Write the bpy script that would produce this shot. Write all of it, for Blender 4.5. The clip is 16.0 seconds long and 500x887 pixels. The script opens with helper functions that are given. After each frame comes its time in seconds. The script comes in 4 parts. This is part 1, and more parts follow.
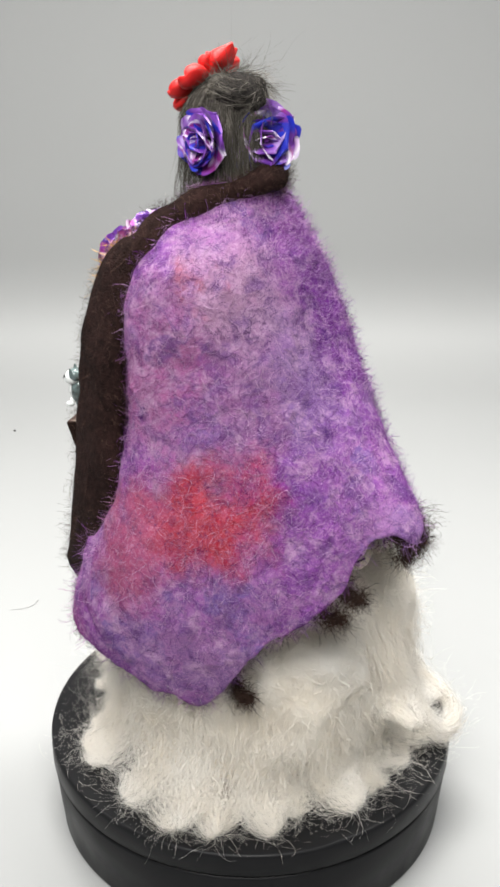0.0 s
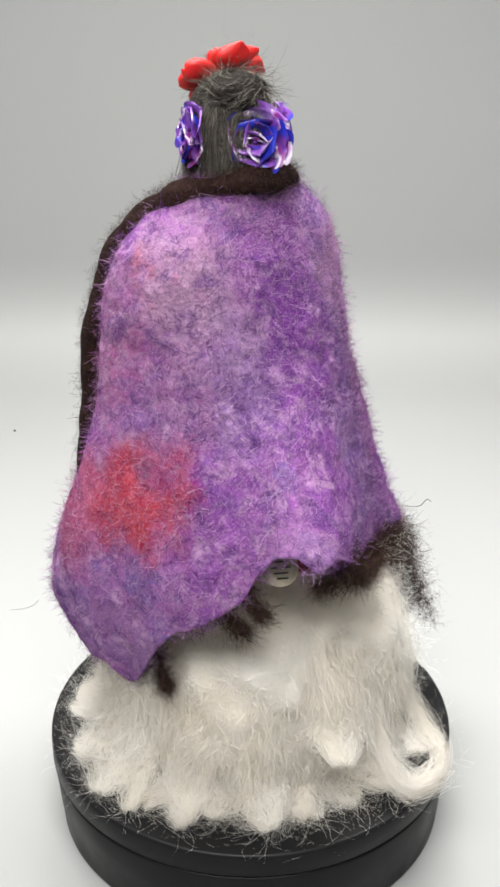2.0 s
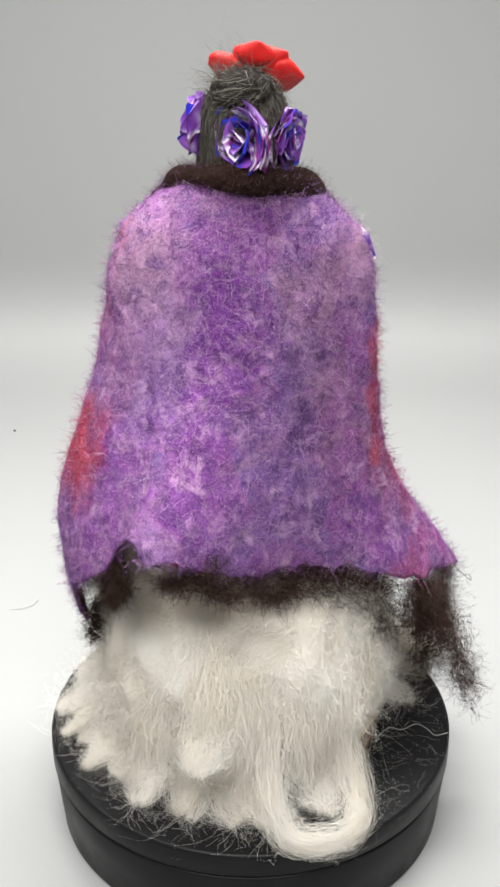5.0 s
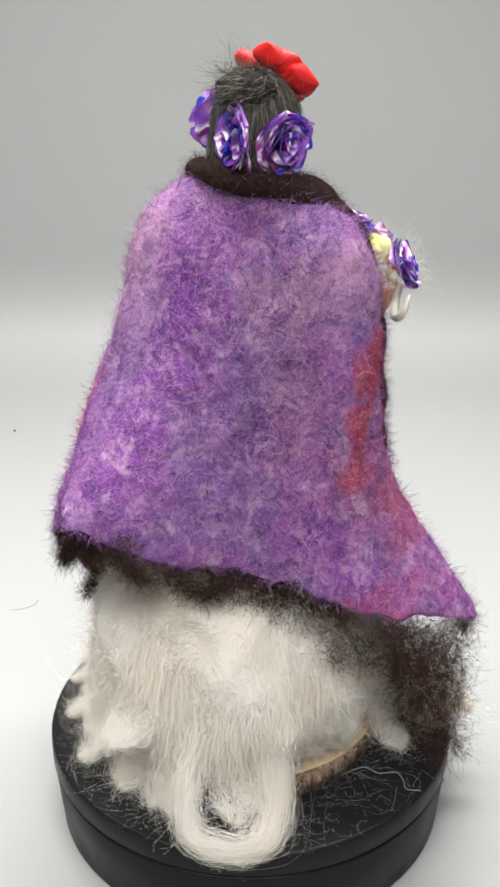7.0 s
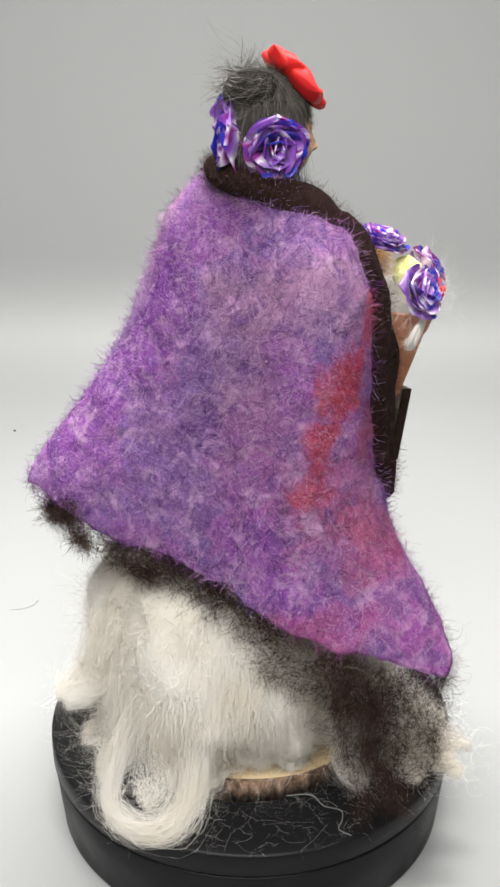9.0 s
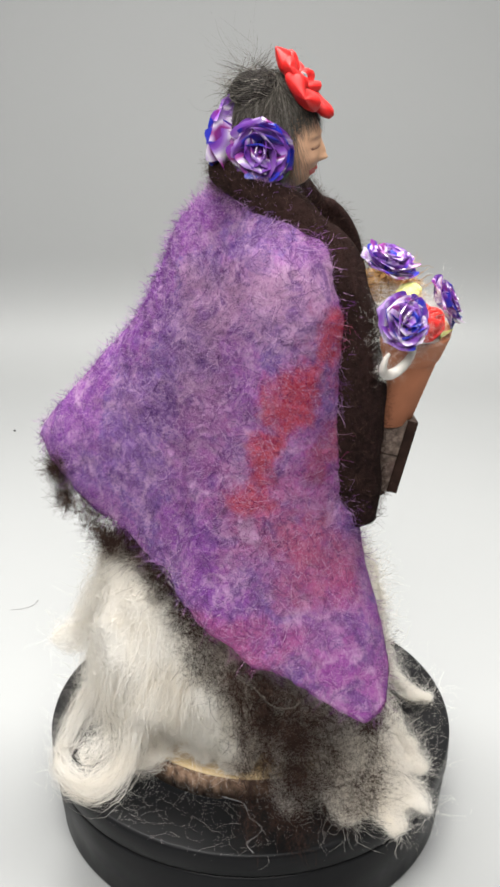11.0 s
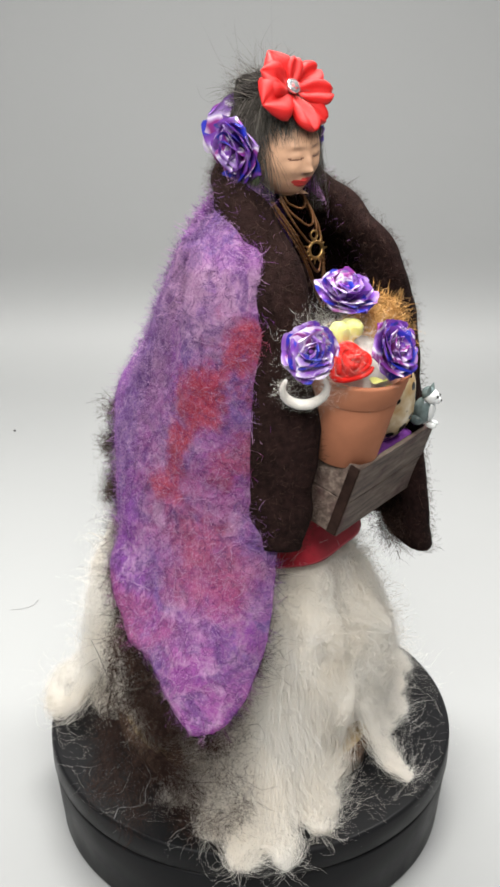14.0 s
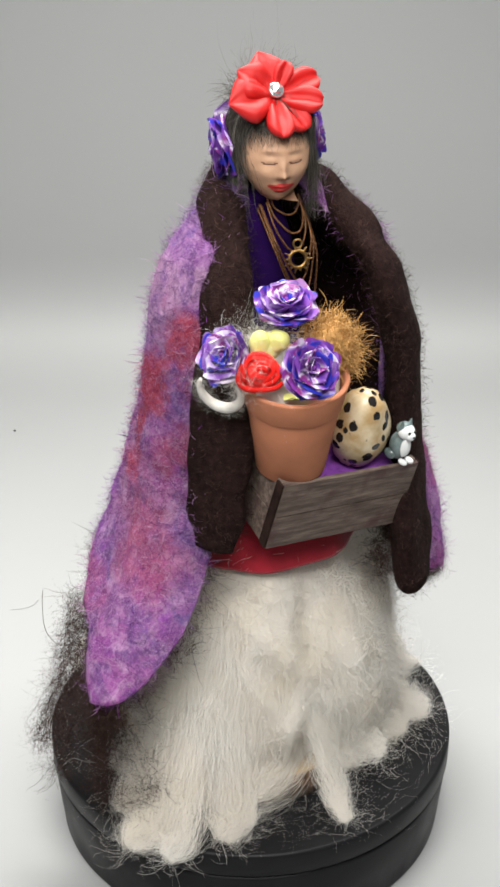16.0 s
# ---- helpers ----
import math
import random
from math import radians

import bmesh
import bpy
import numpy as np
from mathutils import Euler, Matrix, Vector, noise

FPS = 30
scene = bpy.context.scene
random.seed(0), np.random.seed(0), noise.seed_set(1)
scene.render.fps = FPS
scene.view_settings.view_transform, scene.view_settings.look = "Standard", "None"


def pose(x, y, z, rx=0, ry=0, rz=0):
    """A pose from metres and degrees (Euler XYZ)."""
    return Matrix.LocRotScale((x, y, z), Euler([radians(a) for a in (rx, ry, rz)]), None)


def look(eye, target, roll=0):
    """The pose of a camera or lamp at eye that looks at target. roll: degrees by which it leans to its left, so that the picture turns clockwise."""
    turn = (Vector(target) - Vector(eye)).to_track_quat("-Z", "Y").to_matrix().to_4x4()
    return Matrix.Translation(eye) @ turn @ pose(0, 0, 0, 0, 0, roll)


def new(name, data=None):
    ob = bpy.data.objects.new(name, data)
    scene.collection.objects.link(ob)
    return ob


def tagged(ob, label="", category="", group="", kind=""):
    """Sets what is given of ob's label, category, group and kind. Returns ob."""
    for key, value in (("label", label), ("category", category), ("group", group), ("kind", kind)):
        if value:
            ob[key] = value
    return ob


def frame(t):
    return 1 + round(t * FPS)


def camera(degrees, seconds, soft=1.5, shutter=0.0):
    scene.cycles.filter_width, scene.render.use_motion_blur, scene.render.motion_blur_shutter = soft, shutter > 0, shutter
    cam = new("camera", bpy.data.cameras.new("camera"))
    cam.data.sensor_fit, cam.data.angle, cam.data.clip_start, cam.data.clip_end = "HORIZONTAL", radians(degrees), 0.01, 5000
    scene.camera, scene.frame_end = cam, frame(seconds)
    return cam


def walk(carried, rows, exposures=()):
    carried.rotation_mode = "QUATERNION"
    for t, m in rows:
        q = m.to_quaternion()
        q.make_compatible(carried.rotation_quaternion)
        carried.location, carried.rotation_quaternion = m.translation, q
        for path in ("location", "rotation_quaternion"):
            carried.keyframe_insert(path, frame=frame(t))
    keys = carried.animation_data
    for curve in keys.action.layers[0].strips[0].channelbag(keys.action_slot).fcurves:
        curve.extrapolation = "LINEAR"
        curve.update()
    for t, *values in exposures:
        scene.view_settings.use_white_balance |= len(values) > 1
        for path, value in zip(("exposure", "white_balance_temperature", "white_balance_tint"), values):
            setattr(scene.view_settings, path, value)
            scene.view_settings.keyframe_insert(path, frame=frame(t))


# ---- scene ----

MM = 0.001
TURN_RATE, TURN_START = 13.22, 239.4      # degrees a second, clockwise from above

cam = camera(20.29, 16.0, soft=2.8)
EYE = pose(-0.0002, -0.4117, 0.3313, 90 - 27.92, 0, 0)
walk(cam, [(0.0, EYE), (16.0, EYE)], [(0.0, -0.02), (4.0, -0.06), (8.0, -0.08), (13.0, -0.13), (16.0, -0.22)])

# ---- light: an overhead studio panel, an added unseen front fill, the room's dim light
world = bpy.data.worlds.new("room_light")
scene.world = world
world.use_nodes = True
world.node_tree.nodes["Background"].inputs[0].default_value = (0.93, 0.97, 1.0, 1)
world.node_tree.nodes["Background"].inputs[1].default_value = 0.13


def area_lamp(name, place, target, sx, sy, watts, colour, spread):
    data = bpy.data.lights.new(name, "AREA")
    data.shape, data.size, data.size_y, data.energy, data.color = "RECTANGLE", sx, sy, watts, colour
    data.spread = radians(spread)
    ob = new(name, data)
    ob.matrix_world = look(place, target)
    return ob


area_lamp("back_panel_lamp", (0.0, 0.13, 0.60), (0.0, 0.13, 0.0), 0.60, 0.10, 4.2, (1.0, 0.985, 0.95), 105)
# unseen fill, added to brighten the doll's front and skirt
area_lamp("front_fill_lamp", (-0.06, -0.36, 0.57), (0.0, -0.05, 0.0), 0.50, 0.20, 2.45, (1.0, 0.985, 0.95), 110)

# ---- materials


class Mat:
    """A node material with short ways to add nodes."""

    def __init__(self, name, rough=0.8, metal=0.0, sheen=0.0):
        self.m = bpy.data.materials.new(name)
        self.m.use_nodes = True
        self.t = self.m.node_tree
        self.b = self.t.nodes["Principled BSDF"]
        self.b.inputs["Roughness"].default_value = rough
        self.b.inputs["Metallic"].default_value = metal
        if sheen:
            self.b.inputs["Sheen Weight"].default_value = sheen
            self.b.inputs["Sheen Roughness"].default_value = 0.6
        self.co = self.node("ShaderNodeTexCoord").outputs["Object"]

    def node(self, kind, **props):
        n = self.t.nodes.new(kind)
        for k, v in props.items():
            if k == "operation":
                n.operation = v
            elif k == "blend":
                n.data_type = "RGBA"
                n.blend_type = v
        return n

    def put(self, socket, value):
        if hasattr(value, "links"):
            self.t.links.new(value, socket)
        elif isinstance(value, (tuple, list)) and len(value) == 3 and socket.type == "RGBA":
            socket.default_value = (*value, 1)
        else:
            socket.default_value = value

    def math(self, op, a, b=0.0):
        n = self.node("ShaderNodeMath", operation=op)
        self.put(n.inputs[0], a)
        self.put(n.inputs[1], b)
        return n.outputs[0]

    def vmath(self, op, a, b=(0, 0, 0)):
        n = self.node("ShaderNodeVectorMath", operation=op)
        self.put(n.inputs[0], a)
        self.put(n.inputs[1], b)
        return n.outputs["Value" if op == "LENGTH" else "Vector"]

    def noise(self, scale, detail=3.0, co=None, rough=0.55, colour=False, distort=0.0):
        n = self.node("ShaderNodeTexNoise")
        self.put(n.inputs["Vector"], self.co if co is None else co)
        n.inputs["Scale"].default_value = scale
        n.inputs["Detail"].default_value = detail
        n.inputs["Roughness"].default_value = rough
        n.inputs["Distortion"].default_value = distort
        return n.outputs["Color" if colour else "Fac"]

    def ramp(self, fac, stops):
        n = self.node("ShaderNodeValToRGB")
        e = n.color_ramp.elements
        while len(e) < len(stops):
            e.new(0.5)
        for k, (p, c) in zip(e, stops):
            k.position = p
            k.color = (c, c, c, 1) if isinstance(c, (int, float)) else (*c, 1)
        self.put(n.inputs[0], fac)
        return n.outputs[0]

    def mix(self, fac, a, b, blend="MIX"):
        n = self.node("ShaderNodeMix", blend=blend)
        self.put(n.inputs[0], fac)
        self.put(n.inputs[6], a)
        self.put(n.inputs[7], b)
        return n.outputs[2]

    def bump(self, height, strength, distance):
        n = self.node("ShaderNodeBump")
        n.inputs["Strength"].default_value = strength
        n.inputs["Distance"].default_value = distance
        self.put(n.inputs["Height"], height)
        self.t.links.new(n.outputs[0], self.b.inputs["Normal"])

    def island(self):
        return self.node("ShaderNodeNewGeometry").outputs["Random Per Island"]

    def any_object(self):
        return self.node("ShaderNodeObjectInfo").outputs["Random"]

    def colour(self, c):
        self.put(self.b.inputs["Base Color"], c)
        return self

    def translucent(self, colour, share):
        tr = self.node("ShaderNodeBsdfTranslucent")
        self.put(tr.inputs[0], colour)
        mx = self.node("ShaderNodeMixShader")
        mx.inputs[0].default_value = share
        self.t.links.new(self.b.outputs[0], mx.inputs[1])
        self.t.links.new(tr.outputs[0], mx.inputs[2])
        self.t.links.new(mx.outputs[0], self.t.nodes["Material Output"].inputs[0])


def wool_white():
    k = Mat("cream_white_wool", 0.95)
    k.b.inputs["Specular IOR Level"].default_value = 0.06
    c = k.ramp(k.noise(45, 4), [(0.3, (0.90, 0.845, 0.755)), (0.65, (0.92, 0.895, 0.85))])
    c = k.mix(k.math("MULTIPLY", k.island(), 0.45), c, (0.86, 0.84, 0.81))
    k.colour(c)
    k.bump(k.noise(420, 5), 0.5, 0.0009)
    k.translucent(c, 0.42)
    return k.m


def wool_brown(name, dark, light, stray):
    k = Mat(name, 0.9)
    k.b.inputs["Specular IOR Level"].default_value = 0.1
    c = k.mix(k.noise(160, 4), dark, light)
    c = k.mix(k.math("MULTIPLY", k.math("POWER", k.island(), 2.6), 0.75), c, stray)
    k.colour(c)
    k.bump(k.noise(1200, 3), 0.8, 0.0008)
    return k.m


def felt_colours():
    """Hand-dyed felt: clouds of violet, lilac, pale grey and blue, with red and magenta patches of their own shape."""
    k = Mat("dyed_purple_felt", 0.95)
    k.b.inputs["Specular IOR Level"].default_value = 0.06
    warp = k.vmath("MULTIPLY", k.vmath("SUBTRACT", k.noise(70, 3, colour=True), (0.5, 0.5, 0.5)), (0.034, 0.034, 0.034))
    fine = k.vmath("MULTIPLY", k.vmath("SUBTRACT", k.noise(420, 2, colour=True), (0.5, 0.5, 0.5)), (0.007, 0.007, 0.007))
    p = k.vmath("ADD", k.vmath("ADD", k.co, warp), fine)
    c = k.ramp(k.noise(38, 3, co=p), [(0.28, (0.18, 0.02, 0.36)), (0.40, (0.30, 0.07, 0.45)), (0.50, (0.44, 0.20, 0.52)), (0.58, (0.19, 0.13, 0.44)), (0.70, (0.46, 0.27, 0.54))])

    def patch(c, az, r, z, ra, rz_, colour, share):
        a = radians(az)
        at = (r * MM * math.cos(a), r * MM * math.sin(a), z * MM)
        q = k.vmath("MULTIPLY", k.vmath("SUBTRACT", p, at), (1000 / ra, 1000 / ra, 1000 / rz_))
        n = k.node("ShaderNodeMapRange")
        n.interpolation_type = "SMOOTHSTEP"
        k.put(n.inputs[0], k.vmath("LENGTH", q))
        n.inputs[1].default_value, n.inputs[2].default_value = 1.25, 0.35
        n.inputs[3].default_value, n.inputs[4].default_value = 0.0, share
        return k.mix(n.outputs[0], c, colour)

    violet, pale, red, magenta = (0.22, 0.012, 0.40), (0.56, 0.42, 0.51), (0.60, 0.025, 0.035), (0.46, 0.06, 0.33)
    rose, blue, ash = (0.56, 0.17, 0.30), (0.16, 0.14, 0.42), (0.36, 0.17, 0.32)
    c = patch(c, 24, 38, 183, 22, 24, pale, 0.9)
    c = patch(c, -6, 50, 158, 20, 30, rose, 0.6)
    c = patch(c, 52, 44, 150, 16, 24, (0.25, 0.20, 0.48), 0.65)
    c = patch(c, 45, 42, 168, 14, 20, (0.46, 0.40, 0.58), 0.7)
    c = patch(c, 30, 46, 148, 14, 24, ash, 0.6)
    c = patch(c, 82, 30, 178, 13, 34, violet, 0.9)
    c = patch(c, 78, 44, 142, 12, 26, violet, 0.75)
    c = patch(c, 47, 55, 122, 15, 13, violet, 0.85)
    c = patch(c, 118, 40, 125, 14, 30, (0.24, 0.14, 0.42), 0.65)
    c = patch(c, 122, 28, 160, 12, 16, blue, 0.6)
    c = patch(c, 150, 29, 174, 15, 16, pale, 0.8)
    c = patch(c, 145, 34, 150, 16, 22, (0.36, 0.27, 0.42), 0.7)
    c = patch(c, 190, 38, 180, 20, 15, (0.62, 0.47, 0.57), 0.85)
    c = patch(c, 152, 36, 138, 14, 26, ash, 0.55)
    c = patch(c, 185, 42, 112, 24, 24, rose, 0.7)
    c = patch(c, 205, 72, 68, 22, 22, magenta, 0.4)
    c = patch(c, -30, 70, 62, 20, 22, magenta, 0.75)
    c = patch(c, 70, 69, 108, 15, 13, (0.50, 0.32, 0.62), 0.7)
    c = patch(c, 95, 50, 108, 18, 14, (0.27, 0.17, 0.50), 0.6)
    c = patch(c, 16, 60, 66, 24, 18, (0.44, 0.27, 0.52), 0.6)
    # clouds of unmixed dye, matted pale fibres, dark hairs, and single loose fibres of either kind
    c = k.mix(k.ramp(k.noise(150, 4, rough=0.65, distort=0.8), [(0.50, 0.0), (0.66, 0.68)]), c, (0.76, 0.64, 0.78))
    c = k.mix(k.ramp(k.noise(120, 4, co=k.vmath("ADD", k.co, (0.3, 0.1, 0.7)), rough=0.65, distort=0.8), [(0.50, 0.0), (0.64, 0.78)]), c, (0.12, 0.03, 0.27))
    # reds laid on last
    c = patch(c, 7, 40, 184, 6, 13, (0.55, 0.15, 0.17), 0.8)
    c = patch(c, 17, 55, 117, 26, 20, (0.62, 0.012, 0.022), 1.0)
    c = patch(c, -5, 61, 103, 17, 26, (0.53, 0.05, 0.10), 0.75)
    c = patch(c, 213, 39, 163, 11, 12, red, 0.95)
    c = patch(c, 202, 39, 155, 10, 10, red, 0.9)
    c = patch(c, 190, 39, 146, 11, 11, red, 0.95)
    c = patch(c, 178, 41, 135, 9, 13, red, 0.95)
    c = patch(c, 172, 42, 122, 9, 11, red, 0.85)
    c = patch(c, 214, 43, 128, 10, 10, (0.48, 0.05, 0.09), 0.75)
    c = patch(c, 195, 50, 105, 14, 9, (0.50, 0.07, 0.12), 0.6)
    c = patch(c, 170, 62, 72, 30, 10, (0.50, 0.08, 0.22), 0.7)
    c = patch(c, 203, 60, 94, 20, 17, (0.52, 0.05, 0.12), 0.7)
    hairs = k.noise(860, 4, co=k.vmath("ADD", k.co, fine), rough=0.7, distort=1.6)
    c = k.mix(k.ramp(hairs, [(0.50, 0.0), (0.64, 0.7)]), c, k.mix(0.55, c, (0.92, 0.82, 0.92)))
    c = k.mix(k.ramp(k.noise(520, 4, rough=0.7, distort=1.2), [(0.50, 0.0), (0.68, 0.6)]), c, (0.08, 0.03, 0.16))
    one = k.island()
    c = k.mix(k.ramp(one, [(0.52, 0.0), (0.88, 0.85)]), c, k.mix(0.66, c, (0.94, 0.85, 0.94)))
    c = k.mix(k.ramp(one, [(0.10, 0.7), (0.36, 0.0)]), c, (0.10, 0.03, 0.18))
    c = k.mix(1.0, c, (0.73, 0.53, 0.70), "MULTIPLY")
    k.colour(c)
    k.bump(hairs, 0.9, 0.0009)
    return k.m


def marbled_paper():
    k = Mat("marbled_violet_paper", 0.4)
    shift = k.vmath("ADD", k.co, k.vmath("MULTIPLY", k.any_object(), (37.0, 21.0, 49.0)))
    c = k.ramp(k.noise(0.50, 2.2, co=shift, distort=0.6), [(0.35, (0.012, 0.025, 0.42)), (0.43, (0.03, 0.03, 0.40)), (0.46, (0.13, 0.03, 0.30)), (0.515, (0.23, 0.075, 0.42)), (0.55, (0.42, 0.29, 0.60)), (0.572, (0.86, 0.80, 0.88)), (0.59, (0.55, 0.36, 0.66)), (0.61, (0.28, 0.03, 0.22)), (0.68, (0.17, 0.05, 0.40))])
    k.colour(c)
    k.b.inputs["Coat Weight"].default_value = 0.15
    k.bump(k.noise(4, 3, co=shift), 0.25, 0.0008)
    k.translucent(c, 0.12)
    return k.m


def plain(name, colour, rough=0.7, metal=0.0, vary=0.25, scale=200.0, bump=0.3, depth=0.0004, sheen=0.0):
    k = Mat(name, rough, metal, sheen)
    if rough >= 0.85:
        k.b.inputs["Specular IOR Level"].default_value = 0.08
    lo = tuple(v * (1 - vary) for v in colour)
    hi = tuple(min(1.0, v * (1 + vary)) for v in colour)
    fac = k.math("ADD", k.math("MULTIPLY", k.noise(scale, 4), 0.6), k.math("MULTIPLY", k.noise(scale * 0.12, 2), 0.4))
    k.colour(k.ramp(fac, [(0.35, lo), (0.65, hi)]))
    if bump:
        k.bump(k.noise(scale * 3, 4), bump, depth)
    return k.m


def weathered_wood():
    k = Mat("weathered_grey_brown_wood", 0.75)
    co = k.vmath("MULTIPLY", k.co, (1.0, 9.0, 9.0))
    c = k.ramp(k.noise(60, 5, co=co, rough=0.65), [(0.30, (0.035, 0.022, 0.018)), (0.5, (0.115, 0.08, 0.063)), (0.7, (0.22, 0.17, 0.14))])
    c = k.mix(k.ramp(k.noise(110, 3), [(0.52, 0.0), (0.70, 0.75)]), c, (0.06, 0.02, 0.022))
    k.colour(c)
    k.bump(k.noise(150, 4, co=co), 0.5, 0.0006)
    return k.m


def spotted_rock():
    k = Mat("cream_stone_with_black_spots", 0.22)
    v = k.node("ShaderNodeTexVoronoi")
    k.put(v.inputs["Vector"], k.vmath("ADD", k.co, k.vmath("MULTIPLY", k.noise(300, 2, colour=True), (0.0022, 0.0022, 0.0022))))
    v.inputs["Scale"].default_value = 250
    c = k.ramp(k.noise(120, 3), [(0.35, (0.50, 0.33, 0.15)), (0.6, (0.74, 0.62, 0.42))])
    c = k.mix(k.ramp(v.outputs["Distance"], [(0.34, 1.0), (0.40, 0.0)]), c, (0.018, 0.016, 0.016))
    k.colour(c)
    return k.m


def bark():
    k = Mat("brown_tree_bark", 0.9)
    co = k.vmath("MULTIPLY", k.co, (1.0, 1.0, 0.4))
    k.colour(k.ramp(k.noise(500, 5, co=co), [(0.35, (0.06, 0.035, 0.022)), (0.6, (0.24, 0.15, 0.10)), (0.75, (0.36, 0.26, 0.19))]))
    k.bump(k.noise(600, 5, co=co), 1.0, 0.001)
    return k.m


def cut_wood():
    k = Mat("pale_cut_wood_rings", 0.6)
    d = k.vmath("LENGTH", k.vmath("MULTIPLY", k.vmath("ADD", k.co, k.vmath("MULTIPLY", k.noise(60, 2, colour=True), (0.004, 0.004, 0.0))), (1, 1, 0)))
    ring = k.math("SINE", k.math("MULTIPLY", d, 2600.0))
    k.colour(k.mix(k.math("MULTIPLY", k.math("ADD", ring, 1.0), 0.22), (0.66, 0.50, 0.28), (0.50, 0.33, 0.15)))
    return k.m


def backdrop_paper():
    k = Mat("light_grey_backdrop", 0.6)
    k.colour(k.mix(k.noise(5, 3), (0.288, 0.293, 0.293), (0.318, 0.323, 0.323)))
    k.bump(k.noise(700, 3), 0.05, 0.0003)
    return k.m


def black_plastic():
    k = Mat("black_satin_plastic", 0.42)
    k.b.inputs["Specular IOR Level"].default_value = 0.16
    k.colour(k.mix(k.noise(90, 4), (0.006, 0.006, 0.007), (0.010, 0.010, 0.011)))
    k.put(k.b.inputs["Roughness"], k.ramp(k.noise(60, 5), [(0.3, 0.36), (0.7, 0.5)]))
    k.bump(k.noise(2500, 2), 0.1, 0.0002)
    return k.m


WOOL, FELT, PAPER = wool_white(), felt_colours(), marbled_paper()
BROWN = wool_brown("dark_brown_wool", (0.008, 0.004, 0.0035), (0.027, 0.0145, 0.012), (0.12, 0.072, 0.055))
HAIR = wool_brown("grey_black_mohair", (0.020, 0.018, 0.016), (0.085, 0.075, 0.064), (0.26, 0.24, 0.21))
BROWNCORE = plain("brown_wool_core", (0.018, 0.009, 0.008), 0.95, vary=0.6, scale=500, bump=0.9, depth=0.0008)
HAIRCORE = plain("dark_hair_core", (0.018, 0.016, 0.015), 0.9, vary=0.6, scale=700, bump=0.8, depth=0.0006)
WOOD, ROCK, BARK, CUT = weathered_wood(), spotted_rock(), bark(), cut_wood()
BACKDROP, PLASTIC = backdrop_paper(), black_plastic()
SKIN = plain("matte_doll_skin", (0.56, 0.33, 0.205), 0.55, vary=0.2, scale=160)
LIPS = plain("red_lip_paint", (0.50, 0.04, 0.035), 0.4)
# shade of the eyelid creases, put into the colour as thin brown arcs
LIDCREASE = plain("dark_lid_crease", (0.17, 0.075, 0.045), 0.5)
VELVET = plain("deep_violet_velvet", (0.016, 0.003, 0.055), 0.95)
CRIMSON = plain("crimson_felt", (0.33, 0.012, 0.025), 0.9, sheen=0.2)
SATIN = plain("red_satin_ribbon", (0.56, 0.009, 0.008), 0.55, vary=0.08, scale=500, bump=0.15)
REDFELT = plain("bright_red_felt", (0.64, 0.016, 0.012), 0.9, vary=0.15)
CLAY = plain("terracotta_clay", (0.50, 0.20, 0.11), 0.85, vary=0.12, scale=120, bump=0.25)
LEAF = plain("dull_green_paper", (0.12, 0.20, 0.08), 0.7)
LIME = plain("lime_yellow_felt", (0.62, 0.62, 0.20), 0.9, vary=0.15)
STRAW = plain("golden_straw_moss", (0.46, 0.25, 0.075), 0.75, vary=0.35, scale=300)
MOHAIR = plain("silver_white_mohair", (0.66, 0.63, 0.58), 0.6, vary=0.2)
BRASS = plain("antique_brass", (0.33, 0.20, 0.075), 0.38, metal=1.0, scale=900)
BEAD = plain("bronze_glass_beads", (0.14, 0.06, 0.022), 0.3, metal=0.7, scale=1500)
GEMGLASS = plain("clear_rhinestone", (0.85, 0.85, 0.86), 0.06, metal=0.8, vary=0.1, scale=900, bump=0.0)
GREY = plain("grey_glazed_ceramic", (0.13, 0.17, 0.17), 0.18, vary=0.5, scale=350, bump=0.0)
WHITE = plain("white_glazed_ceramic", (0.72, 0.74, 0.74), 0.18, vary=0.1, bump=0.0)
INK = plain("black_glaze", (0.01, 0.01, 0.01), 0.3, bump=0.0)
PURPLEFELT = plain("violet_felt_lining", (0.22, 0.06, 0.34), 0.95, vary=0.35, scale=400)
SPECK = plain("dark_grey_speck", (0.10, 0.10, 0.10), 0.8)
DARKWOOD = plain("dark_brown_wood", (0.025, 0.014, 0.011), 0.9, vary=0.5)
LINT = plain("pale_grey_lint", (0.27, 0.27, 0.27), 0.8)
LINEN = plain("cream_label_cloth", (0.62, 0.55, 0.43), 0.9, vary=0.15)

# ---- small tools

MOVERS = []


def v3(*p):
    return Vector(p) * MM


def polar(az, r, z):
    a = radians(az)
    return np.array([r * math.cos(a), r * math.sin(a), z]) * MM


def empty(name, m=Matrix(), **tags):
    ob = new(name)
    ob.empty_display_size = 0.01
    ob.matrix_basis = m
    return tagged(ob, **tags)


def rides(ob, m=Matrix()):
    """ob turns with the platter; m is its place on it."""
    MOVERS.append((ob, m))
    ob.matrix_basis = m
    return ob


def mesh_of(name, bm, mats, smooth=True):
    me = bpy.data.meshes.new(name)
    bm.to_mesh(me)
    bm.free()
    for m in mats:
        me.materials.append(m)
    if smooth:
        me.polygons.foreach_set("use_smooth", [True] * len(me.polygons))
    return me


